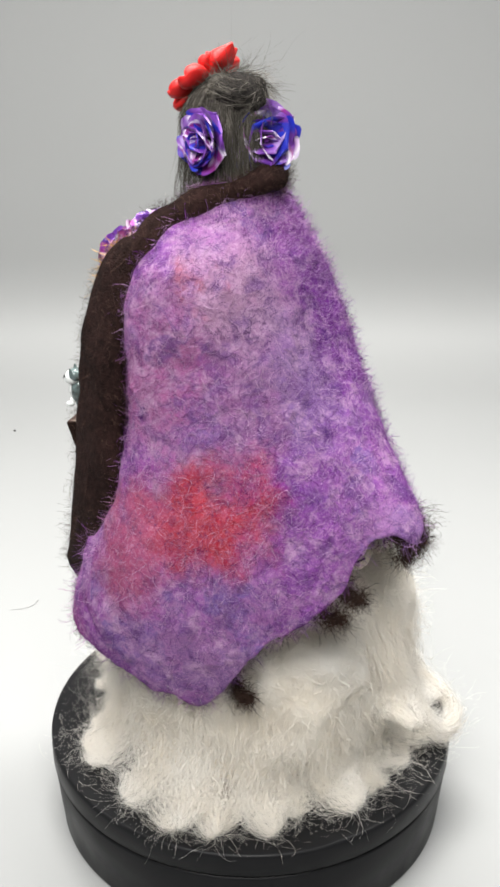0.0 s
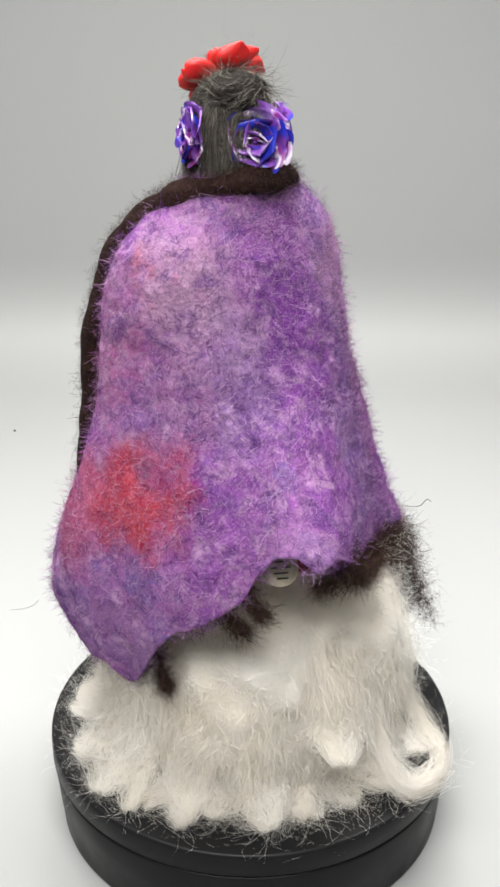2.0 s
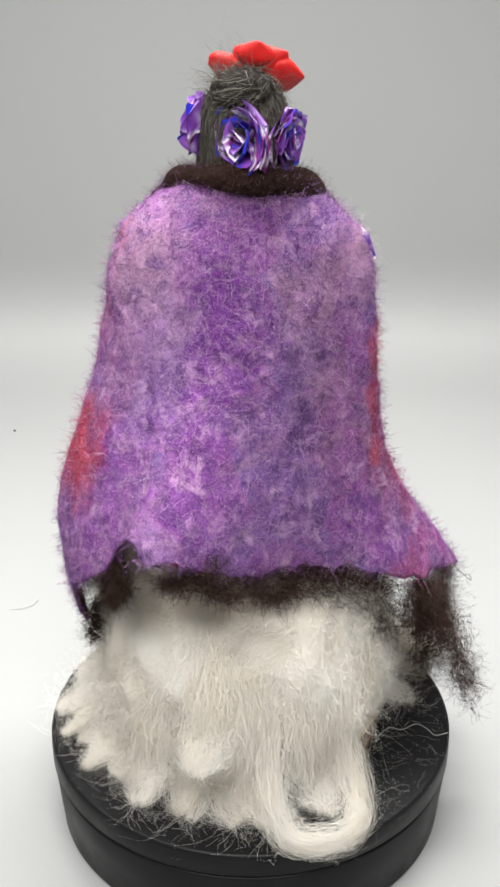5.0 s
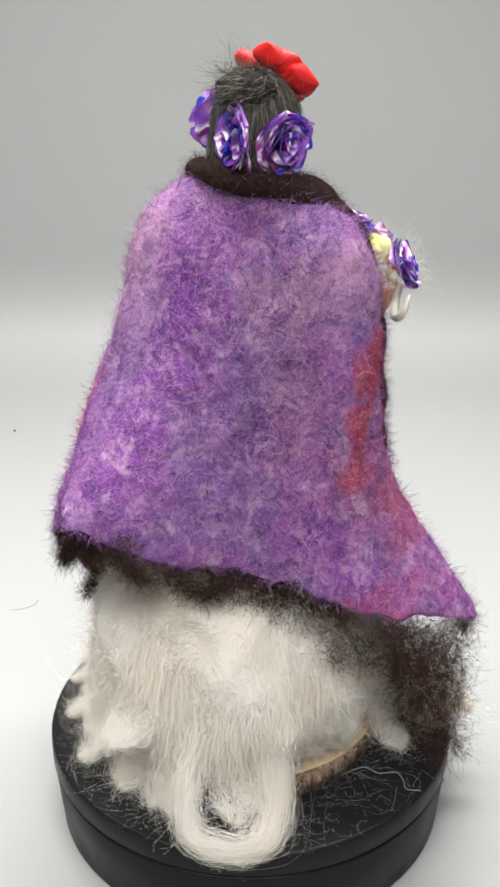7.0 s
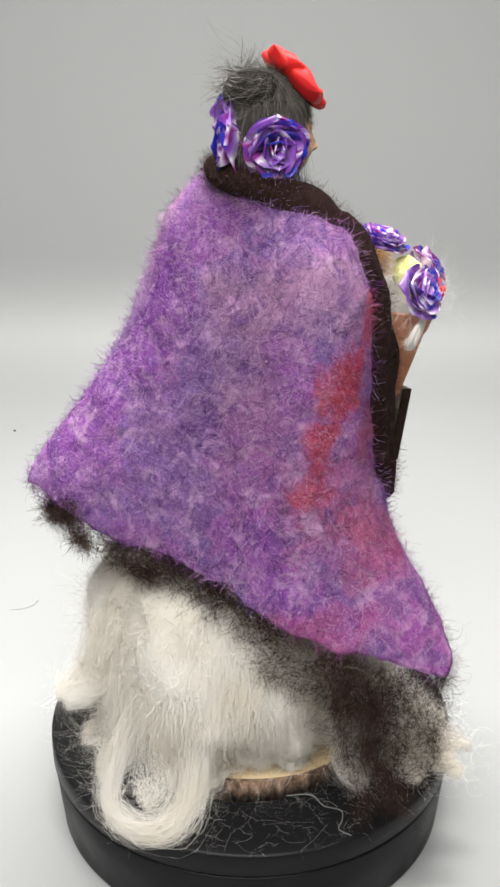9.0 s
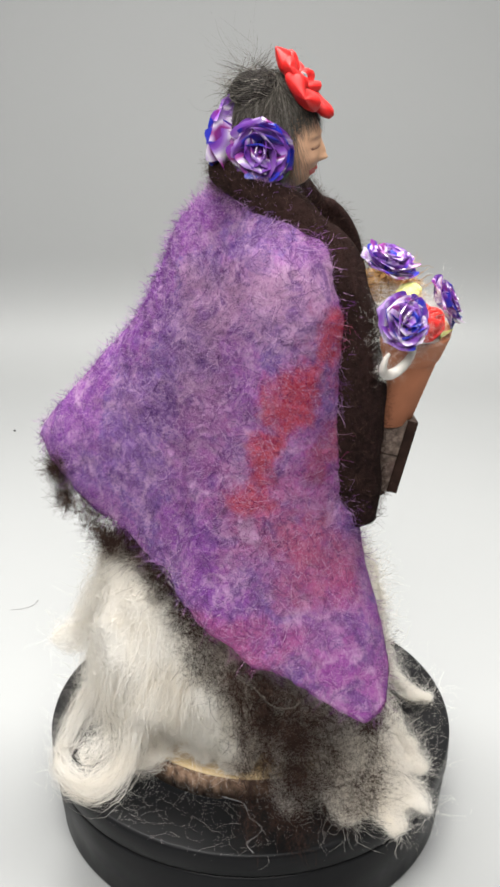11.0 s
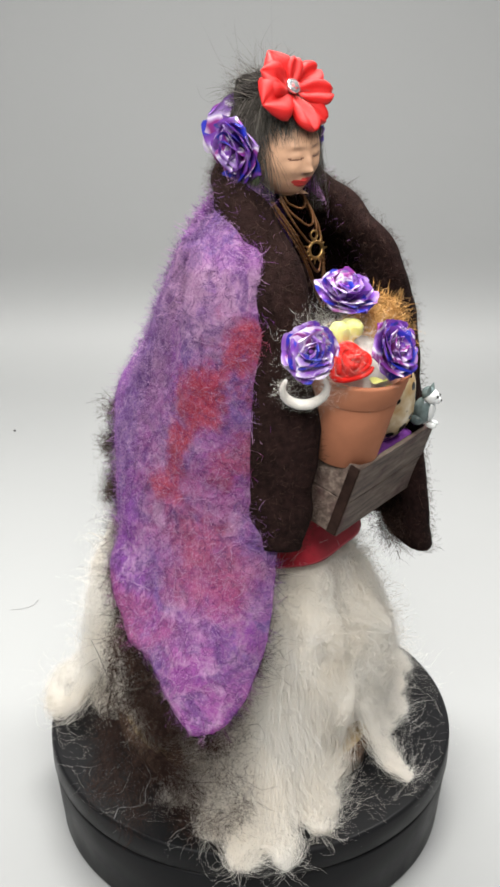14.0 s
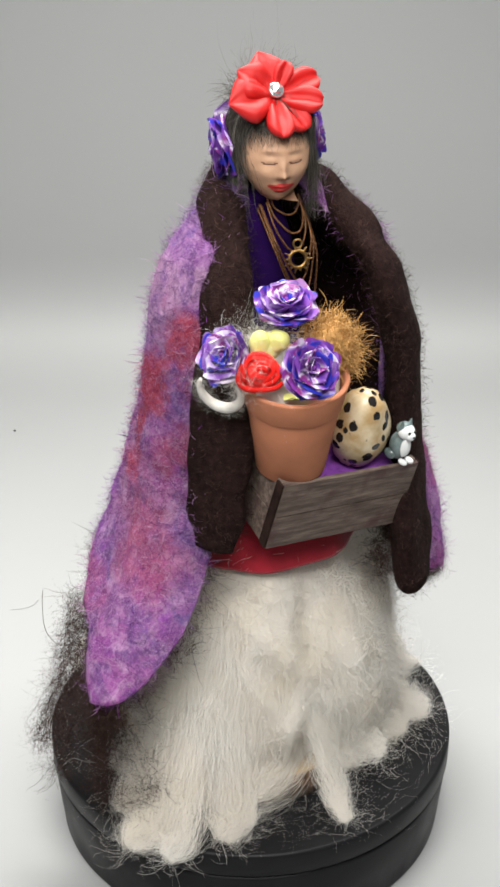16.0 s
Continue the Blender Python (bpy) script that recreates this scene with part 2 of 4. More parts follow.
def part(name, bm, material, parent, label="", m=Matrix(), smooth=True):
    mats = material if isinstance(material, (list, tuple)) else [material]
    ob = new(name, bm if isinstance(bm, bpy.types.Mesh) else mesh_of(name, bm, mats, smooth))
    ob.parent = parent
    ob.matrix_basis = m
    return tagged(ob, label)


def arrays(name, verts, faces, mats, smooth=True):
    me = bpy.data.meshes.new(name)
    n, k = faces.shape
    me.vertices.add(len(verts))
    me.vertices.foreach_set("co", np.ascontiguousarray(verts, dtype=np.float32).ravel())
    me.loops.add(n * k)
    me.loops.foreach_set("vertex_index", np.ascontiguousarray(faces, dtype=np.int32).ravel())
    me.polygons.add(n)
    me.polygons.foreach_set("loop_start", np.arange(0, n * k, k, dtype=np.int32))
    me.update(calc_edges=True)
    for m in mats:
        me.materials.append(m)
    if smooth:
        me.polygons.foreach_set("use_smooth", np.ones(n, dtype=bool))
    return me


def unit(a):
    return a / np.maximum(np.linalg.norm(a, axis=-1, keepdims=True), 1e-9)


def fibres(starts, ways, lengths, width, seg=5, curl=0.5, sag=0.0, floor=None, seed=1, face=None):
    """Many thin fibres as narrow ribbons: vertices and quads. curl: how far each wanders from its way; face: the way their flat sides look."""
    g = np.random.default_rng(seed)
    n = len(starts)
    p, d = np.array(starts, float), unit(np.array(ways, float))
    side = unit(np.cross(d, g.normal(size=(n, 3))))
    bend = g.normal(size=(n, 3)) * curl
    step = (np.array(lengths, float) / seg)[:, None]
    pts = [p]
    for i in range(seg):
        bend = bend * 0.75 + g.normal(size=(n, 3)) * curl * 0.5
        d = unit(d + bend * (2.6 / seg) + np.array([0, 0, -sag / seg]))
        p = p + d * step
        if floor is not None:
            p[:, 2] = np.maximum(p[:, 2], floor + g.uniform(0, 0.0006, n))
        pts.append(p)
    pts = np.stack(pts, 1)
    turned = side[:, None] if face is None else unit(np.cross(np.gradient(pts, axis=1), np.asarray(face)[:, None]))
    taper = np.linspace(1.0, 0.35, seg + 1)[None, :, None]
    w = (width * g.uniform(0.6, 1.3, n))[:, None, None] * taper * 0.5
    verts = np.stack([pts - turned * w, pts + turned * w], 2).reshape(-1, 3)
    base = (np.arange(n) * (seg + 1) * 2)[:, None] + (np.arange(seg) * 2)[None, :]
    base = base.reshape(-1, 1)
    return verts, base + np.array([[0, 1, 3, 2]])


def ribbons(paths, width, seed=1, face=None):
    """Hair strands as narrow ribbons along given paths (strand, point, xyz)."""
    g = np.random.default_rng(seed)
    n, k = paths.shape[:2]
    d = unit(np.gradient(paths, axis=1))
    side = unit(np.cross(d, np.broadcast_to(g.normal(size=(n, 1, 3)), d.shape) if face is None else face))
    w = (width * g.uniform(0.6, 1.3, n))[:, None, None] * np.linspace(1, 0.3, k)[None, :, None] * 0.5
    verts = np.stack([paths - side * w, paths + side * w], 2).reshape(-1, 3)
    base = ((np.arange(n) * k * 2)[:, None] + (np.arange(k - 1) * 2)[None, :]).reshape(-1, 1)
    return verts, base + np.array([[0, 1, 3, 2]])


def join(parts):
    vs, fs, k = [], [], 0
    for v, f in parts:
        vs.append(v)
        fs.append(f + k)
        k += len(v)
    return np.concatenate(vs), np.concatenate(fs)


def hermite(xs, ys, x):
    """Smooth curve through knots, by finite-difference tangents."""
    xs, ys, x = np.array(xs, float), np.array(ys, float), np.asarray(x, float)
    m = np.gradient(ys, xs)
    i = np.clip(np.searchsorted(xs, x) - 1, 0, len(xs) - 2)
    h = xs[i + 1] - xs[i]
    t = np.clip((x - xs[i]) / h, 0, 1)
    return ((2 * t**3 - 3 * t**2 + 1) * ys[i] + (t**3 - 2 * t**2 + t) * h * m[i] + (3 * t**2 - 2 * t**3) * ys[i + 1] + (t**3 - t**2) * h * m[i + 1])


def curve_points(knots, n):
    k = np.array(knots, float)
    t = np.linspace(0, len(k) - 1, n)
    return np.stack([hermite(np.arange(len(k)), k[:, j], t) for j in range(3)], 1)


def lump(points, scale, amount, seed=0.0):
    return np.array([noise.noise(Vector(q) * scale + Vector((seed, seed * 0.7, 3.1))) for q in points]) * amount


def tube(path, radii, sides=10, wide=1.0, up=None, rough=0.0, scale=120.0, seed=0.0):
    """A closed tube along a path, as vertices and quads; wide widens it across 'up'."""
    path = np.array(path, float)
    n = len(path)
    t = unit(np.gradient(path, axis=0))
    ref = np.array(up if up is not None else [0.13, 0.21, 0.97], float)
    a = unit(np.cross(t, np.broadcast_to(ref, t.shape)))
    b = np.cross(t, a)
    ang = np.linspace(0, 2 * np.pi, sides, endpoint=False)
    r = np.broadcast_to(np.array(radii, float), (n,))[:, None, None]
    v = path[:, None] + r * (a[:, None] * np.cos(ang)[None, :, None] * wide + b[:, None] * np.sin(ang)[None, :, None])
    v = v.reshape(-1, 3)
    if rough:
        c = np.repeat(path, sides, 0)
        v = v + unit(v - c) * lump(v, scale, rough, seed)[:, None]
    i, j = np.meshgrid(np.arange(n - 1), np.arange(sides), indexing="ij")
    q = np.stack([i * sides + j, i * sides + (j + 1) % sides, (i + 1) * sides + (j + 1) % sides, (i + 1) * sides + j], -1).reshape(-1, 4)
    k = len(v)
    v = np.concatenate([v, path[:1], path[-1:]])
    jj = np.arange(sides)
    cap0 = np.stack([jj * 0 + k, (jj + 1) % sides, jj, jj], -1)
    e = (n - 1) * sides
    cap1 = np.stack([jj * 0 + k + 1, e + jj, e + (jj + 1) % sides, e + (jj + 1) % sides], -1)
    return v, q, cap0[:, :3], cap1[:, :3]


def tube_mesh(name, path, radii, mat, **kw):
    v, q, c0, c1 = tube(path, radii, **kw)
    me = bpy.data.meshes.new(name)
    me.from_pydata(v.tolist(), [], q.tolist() + c0.tolist() + c1.tolist())
    me.materials.append(mat)
    me.polygons.foreach_set("use_smooth", [True] * len(me.polygons))
    return me


def lathe(bm, profile, sides=64, mat=0):
    """A turned solid; profile is (radius, z) in millimetres from the bottom's middle to the top's."""
    rings = []
    for r, z in profile:
        if r < 1e-6:
            rings.append([bm.verts.new((0, 0, z * MM))])
        else:
            rings.append([bm.verts.new((r * MM * math.cos(2 * math.pi * k / sides), r * MM * math.sin(2 * math.pi * k / sides), z * MM)) for k in range(sides)])
    for lo, hi in zip(rings, rings[1:]):
        for k in range(sides):
            a, b = lo[k % len(lo)], lo[(k + 1) % len(lo)]
            c, d = hi[(k + 1) % len(hi)], hi[k % len(hi)]
            vs = []
            for q in (a, b, c, d):
                if q not in vs:
                    vs.append(q)
            if len(vs) > 2:
                f = bm.faces.new(vs)
                f.material_index = mat
    return bm


def box(bm, cx, cy, cz, sx, sy, sz, bevel=0.4, m=Matrix(), mat=0):
    made = bmesh.ops.create_cube(bm, size=1.0, matrix=m @ Matrix.Translation(v3(cx, cy, cz)) @ Matrix.Diagonal((sx * MM, sy * MM, sz * MM, 1)))
    edges = list({e for v in made["verts"] for e in v.link_edges})
    bmesh.ops.bevel(bm, geom=edges, offset=bevel * MM, segments=2, affect="EDGES", profile=0.6)
    return bm


def ball(bm, place, radii, mat=0, turn=Matrix(), u=20, v=14):
    made = bmesh.ops.create_uvsphere(bm, u_segments=u, v_segments=v, radius=1.0, matrix=Matrix.Translation(v3(*place)) @ turn @ Matrix.Diagonal((*(r * MM for r in radii), 1)))
    for f in {f for q in made["verts"] for f in q.link_faces}:
        f.material_index = mat
    return made["verts"]


# ---- the setting: a grey seamless sweep

FLOOR = -36.5


def build_backdrop():
    prof = [(-900, FLOOR), (320, FLOOR)]
    y, z, steps, arc = 342.0, FLOOR, 40, 115.0
    for k in range(steps):
        prof.append((y, z))
        u = (k + 0.5) / steps
        a = radians(86) * u * u * (3 - 2 * u)
        y, z = y + arc / steps * math.cos(a), z + arc / steps * math.sin(a)
    prof += [(y, z), (y + 40, 640)]
    bm = bmesh.new()
    xs = (-700, 700)
    cols = [[bm.verts.new(v3(x, y, z)) for y, z in prof] for x in xs]
    for k in range(len(prof) - 1):
        bm.faces.new((cols[0][k], cols[1][k], cols[1][k + 1], cols[0][k + 1]))
    ob = new("backdrop", mesh_of("backdrop", bm, [BACKDROP]))
    tagged(ob, "smooth light grey seamless backdrop sweep under the turntable", "backdrop", kind="structure")


build_backdrop()


# ---- turntable: still base, turning platter

def build_turntable():
    root = empty("turntable", label="round black plastic motorised display turntable on the backdrop", category="turntable")
    bm = bmesh.new()
    lathe(bm, [(0, FLOOR), (69.6, FLOOR), (70.8, FLOOR + 0.8), (72.9, -11.2), (72.6, -10.3), (71.6, -10.1), (0, -10.1)], 160)
    part("base", bm, PLASTIC, root)
    bm = bmesh.new()
    lathe(bm, [(0, -9.5), (71.8, -9.5), (72.9, -9.3), (73.4, -8.6), (73.4, -1.6), (73.1, -0.6), (72.5, -0.1), (71.9, 0), (0, 0)], 160)
    top = part("platter", bm, PLASTIC, root, "turning black platter")
    MOVERS.append((top, Matrix()))


build_turntable()


def build_wood_slice():
    root = rides(empty("wood_slice", label="round slice of pale wood with brown bark edge on the platter", category="wood slice"))
    n = 120
    bm = bmesh.new()
    lo, hi, top = [], [], []
    for k in range(n):
        a = 2 * math.pi * k / n
        r = 48 + 0.9 * math.sin(3 * a + 1) + 0.7 * noise.noise(Vector((math.cos(a) * 3, math.sin(a) * 3, 0)))
        w = 0.6 * noise.noise(Vector((math.cos(a) * 14, math.sin(a) * 14, 2)))
        for ring, rr, z in ((lo, r - 0.6 + w, 0.0), (hi, r + w, 8.2), (top, r - 2.0, 9.0)):
            ring.append(bm.verts.new(v3(rr * math.cos(a), rr * math.sin(a), z)))
    for k in range(n):
        j = (k + 1) % n
        bm.faces.new((lo[k], lo[j], hi[j], hi[k]))
        bm.faces.new((hi[k], hi[j], top[j], top[k]))
    bm.faces.new(lo[::-1])
    part("bark_edge", bm, BARK, root, "rough brown bark")
    bm = bmesh.new()
    lathe(bm, [(0, 6), (46.2, 6), (46.4, 9.2), (0, 9.3)], 96)
    part("cut_face", bm, CUT, root, "pale cut wood with growth rings")


build_wood_slice()

# ---- shawl: the form is a set of radii by bearing and height

HEIGHTS = (206, 198, 190, 175, 155, 130, 110, 90, 70, 50, 30)
BEARINGS, COLUMNS = [], []


def column(az, *radii):
    BEARINGS.append(az)
    COLUMNS.append(radii)


column(-66, 8, 16, 23, 34, 40, 44, 45, 47, 50, 52, 53)
column(-44, 9, 18, 26, 35, 40, 42, 46, 52, 56, 57, 56)
column(-27, 15, 26, 35, 43, 45, 46, 52, 62, 67, 67, 65)
column(-13, 15, 27, 37, 45, 48, 52, 59, 66, 68, 65, 62)
column(14, 12, 23, 33, 40, 44, 52, 58, 62, 62, 59, 57)
column(38, 9, 16, 24, 32, 40, 51, 58, 63, 64, 62, 60)
column(60, 7, 13, 21, 29, 38, 54, 66, 70, 68, 66, 64)
column(75, 6, 11, 19, 27, 37, 57, 72, 73, 69, 66, 64)
column(90, 5, 10, 18, 26, 35, 48, 57, 59, 58, 58, 58)
column(106, 5, 9, 16, 25, 32, 41, 47, 50, 52, 54, 56)
column(122, 6, 9, 14.5, 22, 29, 36, 41, 45, 51, 55, 57)
column(140, 7, 10, 15, 22, 28, 34, 39, 45, 53, 59, 61)
column(167, 8, 13, 20, 26, 31, 37, 42, 48.5, 57, 64, 66)
column(190, 11, 20, 29, 36, 39, 41, 44, 51, 62, 71, 74)
column(206, 11, 21, 31, 39, 41, 42, 45, 54, 67, 79, 81)
column(228, 11, 20, 29, 36, 38, 40, 43, 47.5, 55, 62, 64)

HEM_AZ = (-66, -44, -27, -8, 6, 14, 22, 30, 46, 58, 68, 78, 88, 100, 112, 122, 140, 156, 170, 181, 193, 205, 211, 217, 223, 228)
HEM_Z = (84, 71, 66, 60, 54, 47, 57, 71, 88, 98, 107, 109, 102, 95, 95, 92, 86, 78, 70, 65, 60, 53, 58, 68, 84, 108)


def shawl_grid():
    az = np.linspace(-38, 226, 226)
    v = np.linspace(0, 1, 110)
    hem = hermite(HEM_AZ, HEM_Z, az) + np.array([2.6 * noise.noise(Vector((a * 0.11, 4.2, 0.5))) + 1.1 * noise.noise(Vector((a * 0.37, 1.2, 7.5))) for a in az]) + 6.0 * np.exp(-((az - 63.5) / 6.5) ** 4)
    z = 206 + (hem[:, None] - 206) * v[None, :]
    hs = HEIGHTS[::-1]
    cols = np.array([hermite(hs, c[::-1], z.ravel()) for c in COLUMNS]).reshape(len(COLUMNS), *z.shape)
    xs = np.array(BEARINGS, float)
    m = np.gradient(cols, xs, axis=0)
    k = np.clip(np.searchsorted(xs, az) - 1, 0, len(xs) - 2)
    h = (xs[k + 1] - xs[k])[:, None]
    t = ((az - xs[k])[:, None]) / h
    i = np.arange(len(az))
    r = (2 * t**3 - 3 * t**2 + 1) * cols[k, i] + (t**3 - 2 * t**2 + t) * h * m[k, i] + (3 * t**2 - 2 * t**3) * cols[k + 1, i] + (t**3 - t**2) * h * m[k + 1, i]
    # soft standing folds that deepen towards the hem
    deep = np.clip((200 - z) / 120, 0, 1)
    a = np.radians(az)[:, None]
    r = r + deep * (0.9 * np.sin(9 * a + 0.02 * z) + 0.6 * np.sin(17 * a + 1.3 - 0.015 * z))
    p = np.stack([r * np.cos(a), r * np.sin(a), z], -1) * MM
    flat = p.reshape(-1, 3)
    out = unit(flat * np.array([1, 1, 0.0]) + np.array([0, 0, 0.012]))
    flat = flat + out * (lump(flat, 90, 0.0011, 4) + lump(flat, 260, 0.0006, 9))[:, None]
    return flat.reshape(p.shape)


GRID = shawl_grid()


def grid_faces(nu, nv):
    i, j = np.meshgrid(np.arange(nu - 1), np.arange(nv - 1), indexing="ij")
    return np.stack([i * nv + j, i * nv + j + 1, (i + 1) * nv + j + 1, (i + 1) * nv + j], -1).reshape(-1, 4)


def grid_normals(g):
    n = np.cross(np.gradient(g, axis=0), np.gradient(g, axis=1))
    n = unit(n)
    flip = (n * g * np.array([1, 1, 0])).sum(-1, keepdims=True) < 0
    return np.where(flip, -n, n)


NORMALS = grid_normals(GRID)
COLLAR = [(-31, -32, 100), (-29, -32, 115), (-27, -32, 135), (-25, -31, 158), (-22, -26, 178), (-17, -15, 194), (-11, -2, 202), (-5, 5, 205), (4, 7.5, 206), (13, 4, 205), (21, -5, 201), (26, -16, 192), (32, -26, 178), (37, -31, 158), (38.5, -32, 132), (40, -34, 104), (43, -36, 74)]


def build_shawl():
    root = rides(empty("felt_shawl", label="hand-felted purple, lilac and red wool shawl with dark brown edging", category="shawl"))
    nu, nv = GRID.shape[:2]
    me = arrays("felt_panel", GRID.reshape(-1, 3), grid_faces(nu, nv), [FELT, BROWNCORE])
    ob = part("felt_panel", me, FELT, root)
    so = ob.modifiers.new("thickness", "SOLIDIFY")
    so.thickness, so.offset, so.material_offset, so.material_offset_rim = 0.0016, 0.0, 1, 0
    # matted fibres lying on the felt
    g = np.random.default_rng(3)
    n = 46000
    i, j = g.integers(0, nu, n), np.minimum((g.random(n) * nv).astype(int), nv - 1)
    at, nor = GRID[i, j], NORMALS[i, j]
    way = unit(np.cross(nor, g.normal(size=(n, 3)))) + nor * g.uniform(-0.05, 0.10, n)[:, None]
    at = at + nor * 0.0008 + g.normal(size=(n, 3)) * 0.0004
    f = fibres(at, way, g.uniform(0.002, 0.007, n), 0.00016, 5, 0.48, seed=11, face=nor + g.normal(size=(n, 3)) * 0.25)
    part("fibre_layer", arrays("fibre_layer", *f, [FELT]), FELT, root)["kind"] = "stuff"
    # a faint halo of hairs standing off
    n = 2000
    i, j = g.integers(0, nu, n), g.integers(0, nv, n)
    f = fibres(GRID[i, j], NORMALS[i, j] * 0.6 + g.normal(size=(n, 3)) * 0.8, g.uniform(0.001, 0.004, n), 0.00004, 6, 1.6, seed=12)
    part("halo_nap", arrays("halo_nap", *f, [FELT]), FELT, root)["kind"] = "stuff"
    # rolled brown collar down both fronts
    path = curve_points(COLLAR, 110) * MM
    s = np.linspace(0, 1, 110)
    rad = (hermite((0, 0.12, 0.3, 0.42, 0.52, 0.62, 0.75, 0.9, 1.0), (3.6, 4.6, 5.4, 5.2, 4.4, 4.8, 5.4, 5.8, 6.2), s)) * MM
    up = unit((path - np.array([4.0, -6.0, 150.0]) * MM) * np.array([1, 1, 0.0]) + np.array([0, 0, 1.0]) * (0.05 * (s > 0.3) * (s < 0.72))[:, None])
    side = 1.0 + 1.3 * np.clip(np.abs(s - 0.5) * 3.4 - 0.35, 0, 1) + 0.9 * np.clip((s - 0.66) * 4, 0, 1)
    me = tube_mesh("rolled_collar", path, rad, BROWNCORE, sides=20, wide=side[:, None, None], up=up, rough=0.0024, scale=80, seed=2)
    part("rolled_collar", me, BROWN, root, "thick dark brown wool roll")
    vs = np.array([v.co for v in me.vertices])
    c = path[np.clip(np.repeat(np.arange(110), 20), 0, 109)]
    vs = vs[: len(c)]
    n = 19000
    i = g.integers(0, len(c), n)
    nor = unit(vs[i] - c[i])
    f = fibres(vs[i] + nor * 0.0002 + g.normal(size=(n, 3)) * 0.0008, nor * 0.14 + g.normal(size=(n, 3)) * 0.7, g.uniform(0.002, 0.0045, n), 0.0001, 7, 2.4, seed=13, face=nor)
    part("collar_nap", arrays("collar_nap", *f, [BROWN]), BROWN, root)["kind"] = "stuff"
    # brown hem: wisps under the felt's edge, with thick tufts at the back
    tails = []

    def wisps(a0, a1, count, drop, spread, seed, out=0.0, width=0.00009):
        h = np.random.default_rng(seed)
        az = h.uniform(a0, a1, count)
        k = np.clip(((az + 38) / 264 * (nu - 1)).astype(int), 0, nu - 1)
        p = GRID[k, nv - 1 - h.integers(0, 3, count)].copy()
        rad_ = unit(p * np.array([1, 1, 0]))
        p -= rad_ * h.uniform(0.0, 0.003, count)[:, None]
        p[:, 2] -= h.uniform(-0.001, drop * 0.55, count) * MM
        tang = np.stack([-rad_[:, 1], rad_[:, 0], rad_[:, 2]], -1)
        way = tang * h.normal(size=count)[:, None] * spread + rad_ * out + np.array([0, 0, -0.5]) + h.normal(size=(count, 3)) * 0.25
        tails.append(fibres(p, way, h.uniform(0.35, 1.0, count) * drop * MM * 0.8, width, 8, 2.0, sag=0.3, floor=0.0008, seed=seed + 50))

    wisps(-38, -26, 700, 8, 0.8, 21)
    wisps(-45, 30, 1500, 6, 1.2, 22)
    wisps(30, 112, 2600, 8, 1.2, 23)
    wisps(112, 160, 2600, 12, 1.2, 24)
    wisps(196, 226, 1500, 12, 1.0, 27)

    def matted(az0, az1, clumps, drop, seed, spread=5.0, each=38):
        """Clumps of tangled brown fibre hanging from the hem, with gaps between them."""
        h = np.random.default_rng(seed)
        for _ in range(clumps):
            a = h.uniform(az0, az1)
            k = int(np.clip((a + 38) / 264 * (nu - 1), 0, nu - 1))
            p = GRID[k, nv - 1]
            down = h.uniform(0, 1) ** 0.8 * drop
            c = p * np.array([0.97, 0.97, 1]) + np.array([0, 0, -down * MM])
            c[2] = max(c[2], 0.002)
            off = h.normal(size=(each, 3)) * np.array([spread, spread, spread * 0.8]) * 0.42 * MM
            rad_ = unit(c * np.array([1, 1, 0]))
            off -= np.outer(off @ rad_, rad_) * 0.75
            tails.append(fibres(c + off, h.normal(size=(each, 3)) + np.array([0, 0, -0.5]), h.uniform(0.005, 0.014, each), 0.0001, 8, 2.1, floor=0.0008, seed=seed + 100 + _))

    matted(104, 160, 70, 13, 61, 4.5)
    matted(155, 198, 52, 24, 62, 4.6)
    matted(177, 183, 24, 34, 67, 2.2)
    matted(188, 192, 22, 40, 68, 2.0)
    matted(150, 180, 15, 30, 66, 4.5)
    matted(186, 215, 66, 44, 63, 5.0)
    matted(205, 226, 16, 12, 64, 4.0)
    matted(172, 200, 28, 54, 65, 4.5)
    def clump(knots, count, spread, seed):
        """Tangled brown fibre along a line through knots."""
        h = np.random.default_rng(seed)
        line = curve_points(knots, 30) * MM
        i = h.integers(0, 30, count)
        tails.append(fibres(line[i] + h.normal(size=(count, 3)) * spread * MM, np.gradient(line, axis=0)[i] / MM + h.normal(size=(count, 3)) * 0.8, h.uniform(0.004, 0.011, count), 0.00012, 8, 1.9, floor=0.0008, seed=seed + 1))

    clump([(40, -34, 100), (36, -37, 88), (29, -39, 80)], 2400, 3.2, 301)
    clump([(42, -35, 90), (40, -36, 80), (37, -37, 72)], 1600, 2.6, 302)
    clump([(-61, 10, 67), (-68, 7, 46), (-80, 5, 16)], 1100, 1.5, 303)
    clump([(-63, 0, 64), (-71, 0, 42), (-80, -2, 20)], 1100, 1.5, 304)
    clump([(-64, -8, 60), (-72, -9, 36), (-78, -9, 12)], 1500, 2.8, 305)
    part("hem_fringe", arrays("hem_fringe", *join(tails), [BROWN]), BROWN, root, "ragged dark brown wool fringe")["kind"] = "stuff"
    # curled tufts of the hem
    for az, r, z, az2, r2, z2, thick in ((46, 61, 92, 56, 66, 84, 3.4), (54, 64, 101, 61, 67, 90, 3.4), (87, 66, 107, 74, 68, 99, 4.2), (80, 67, 107, 92, 62, 94, 4.0), (94, 58, 95, 112, 50, 87, 3.8), (24, 57, 62, 30, 58, 52, 2.2)):
        a, b = polar(az, r - 2, z), polar(az2, r2, z2)
        mid = (a + b) / 2 + np.array([0, 0, -3.5]) * MM
        path = curve_points([a, mid, b], 20)
        h = np.random.default_rng(int(az))
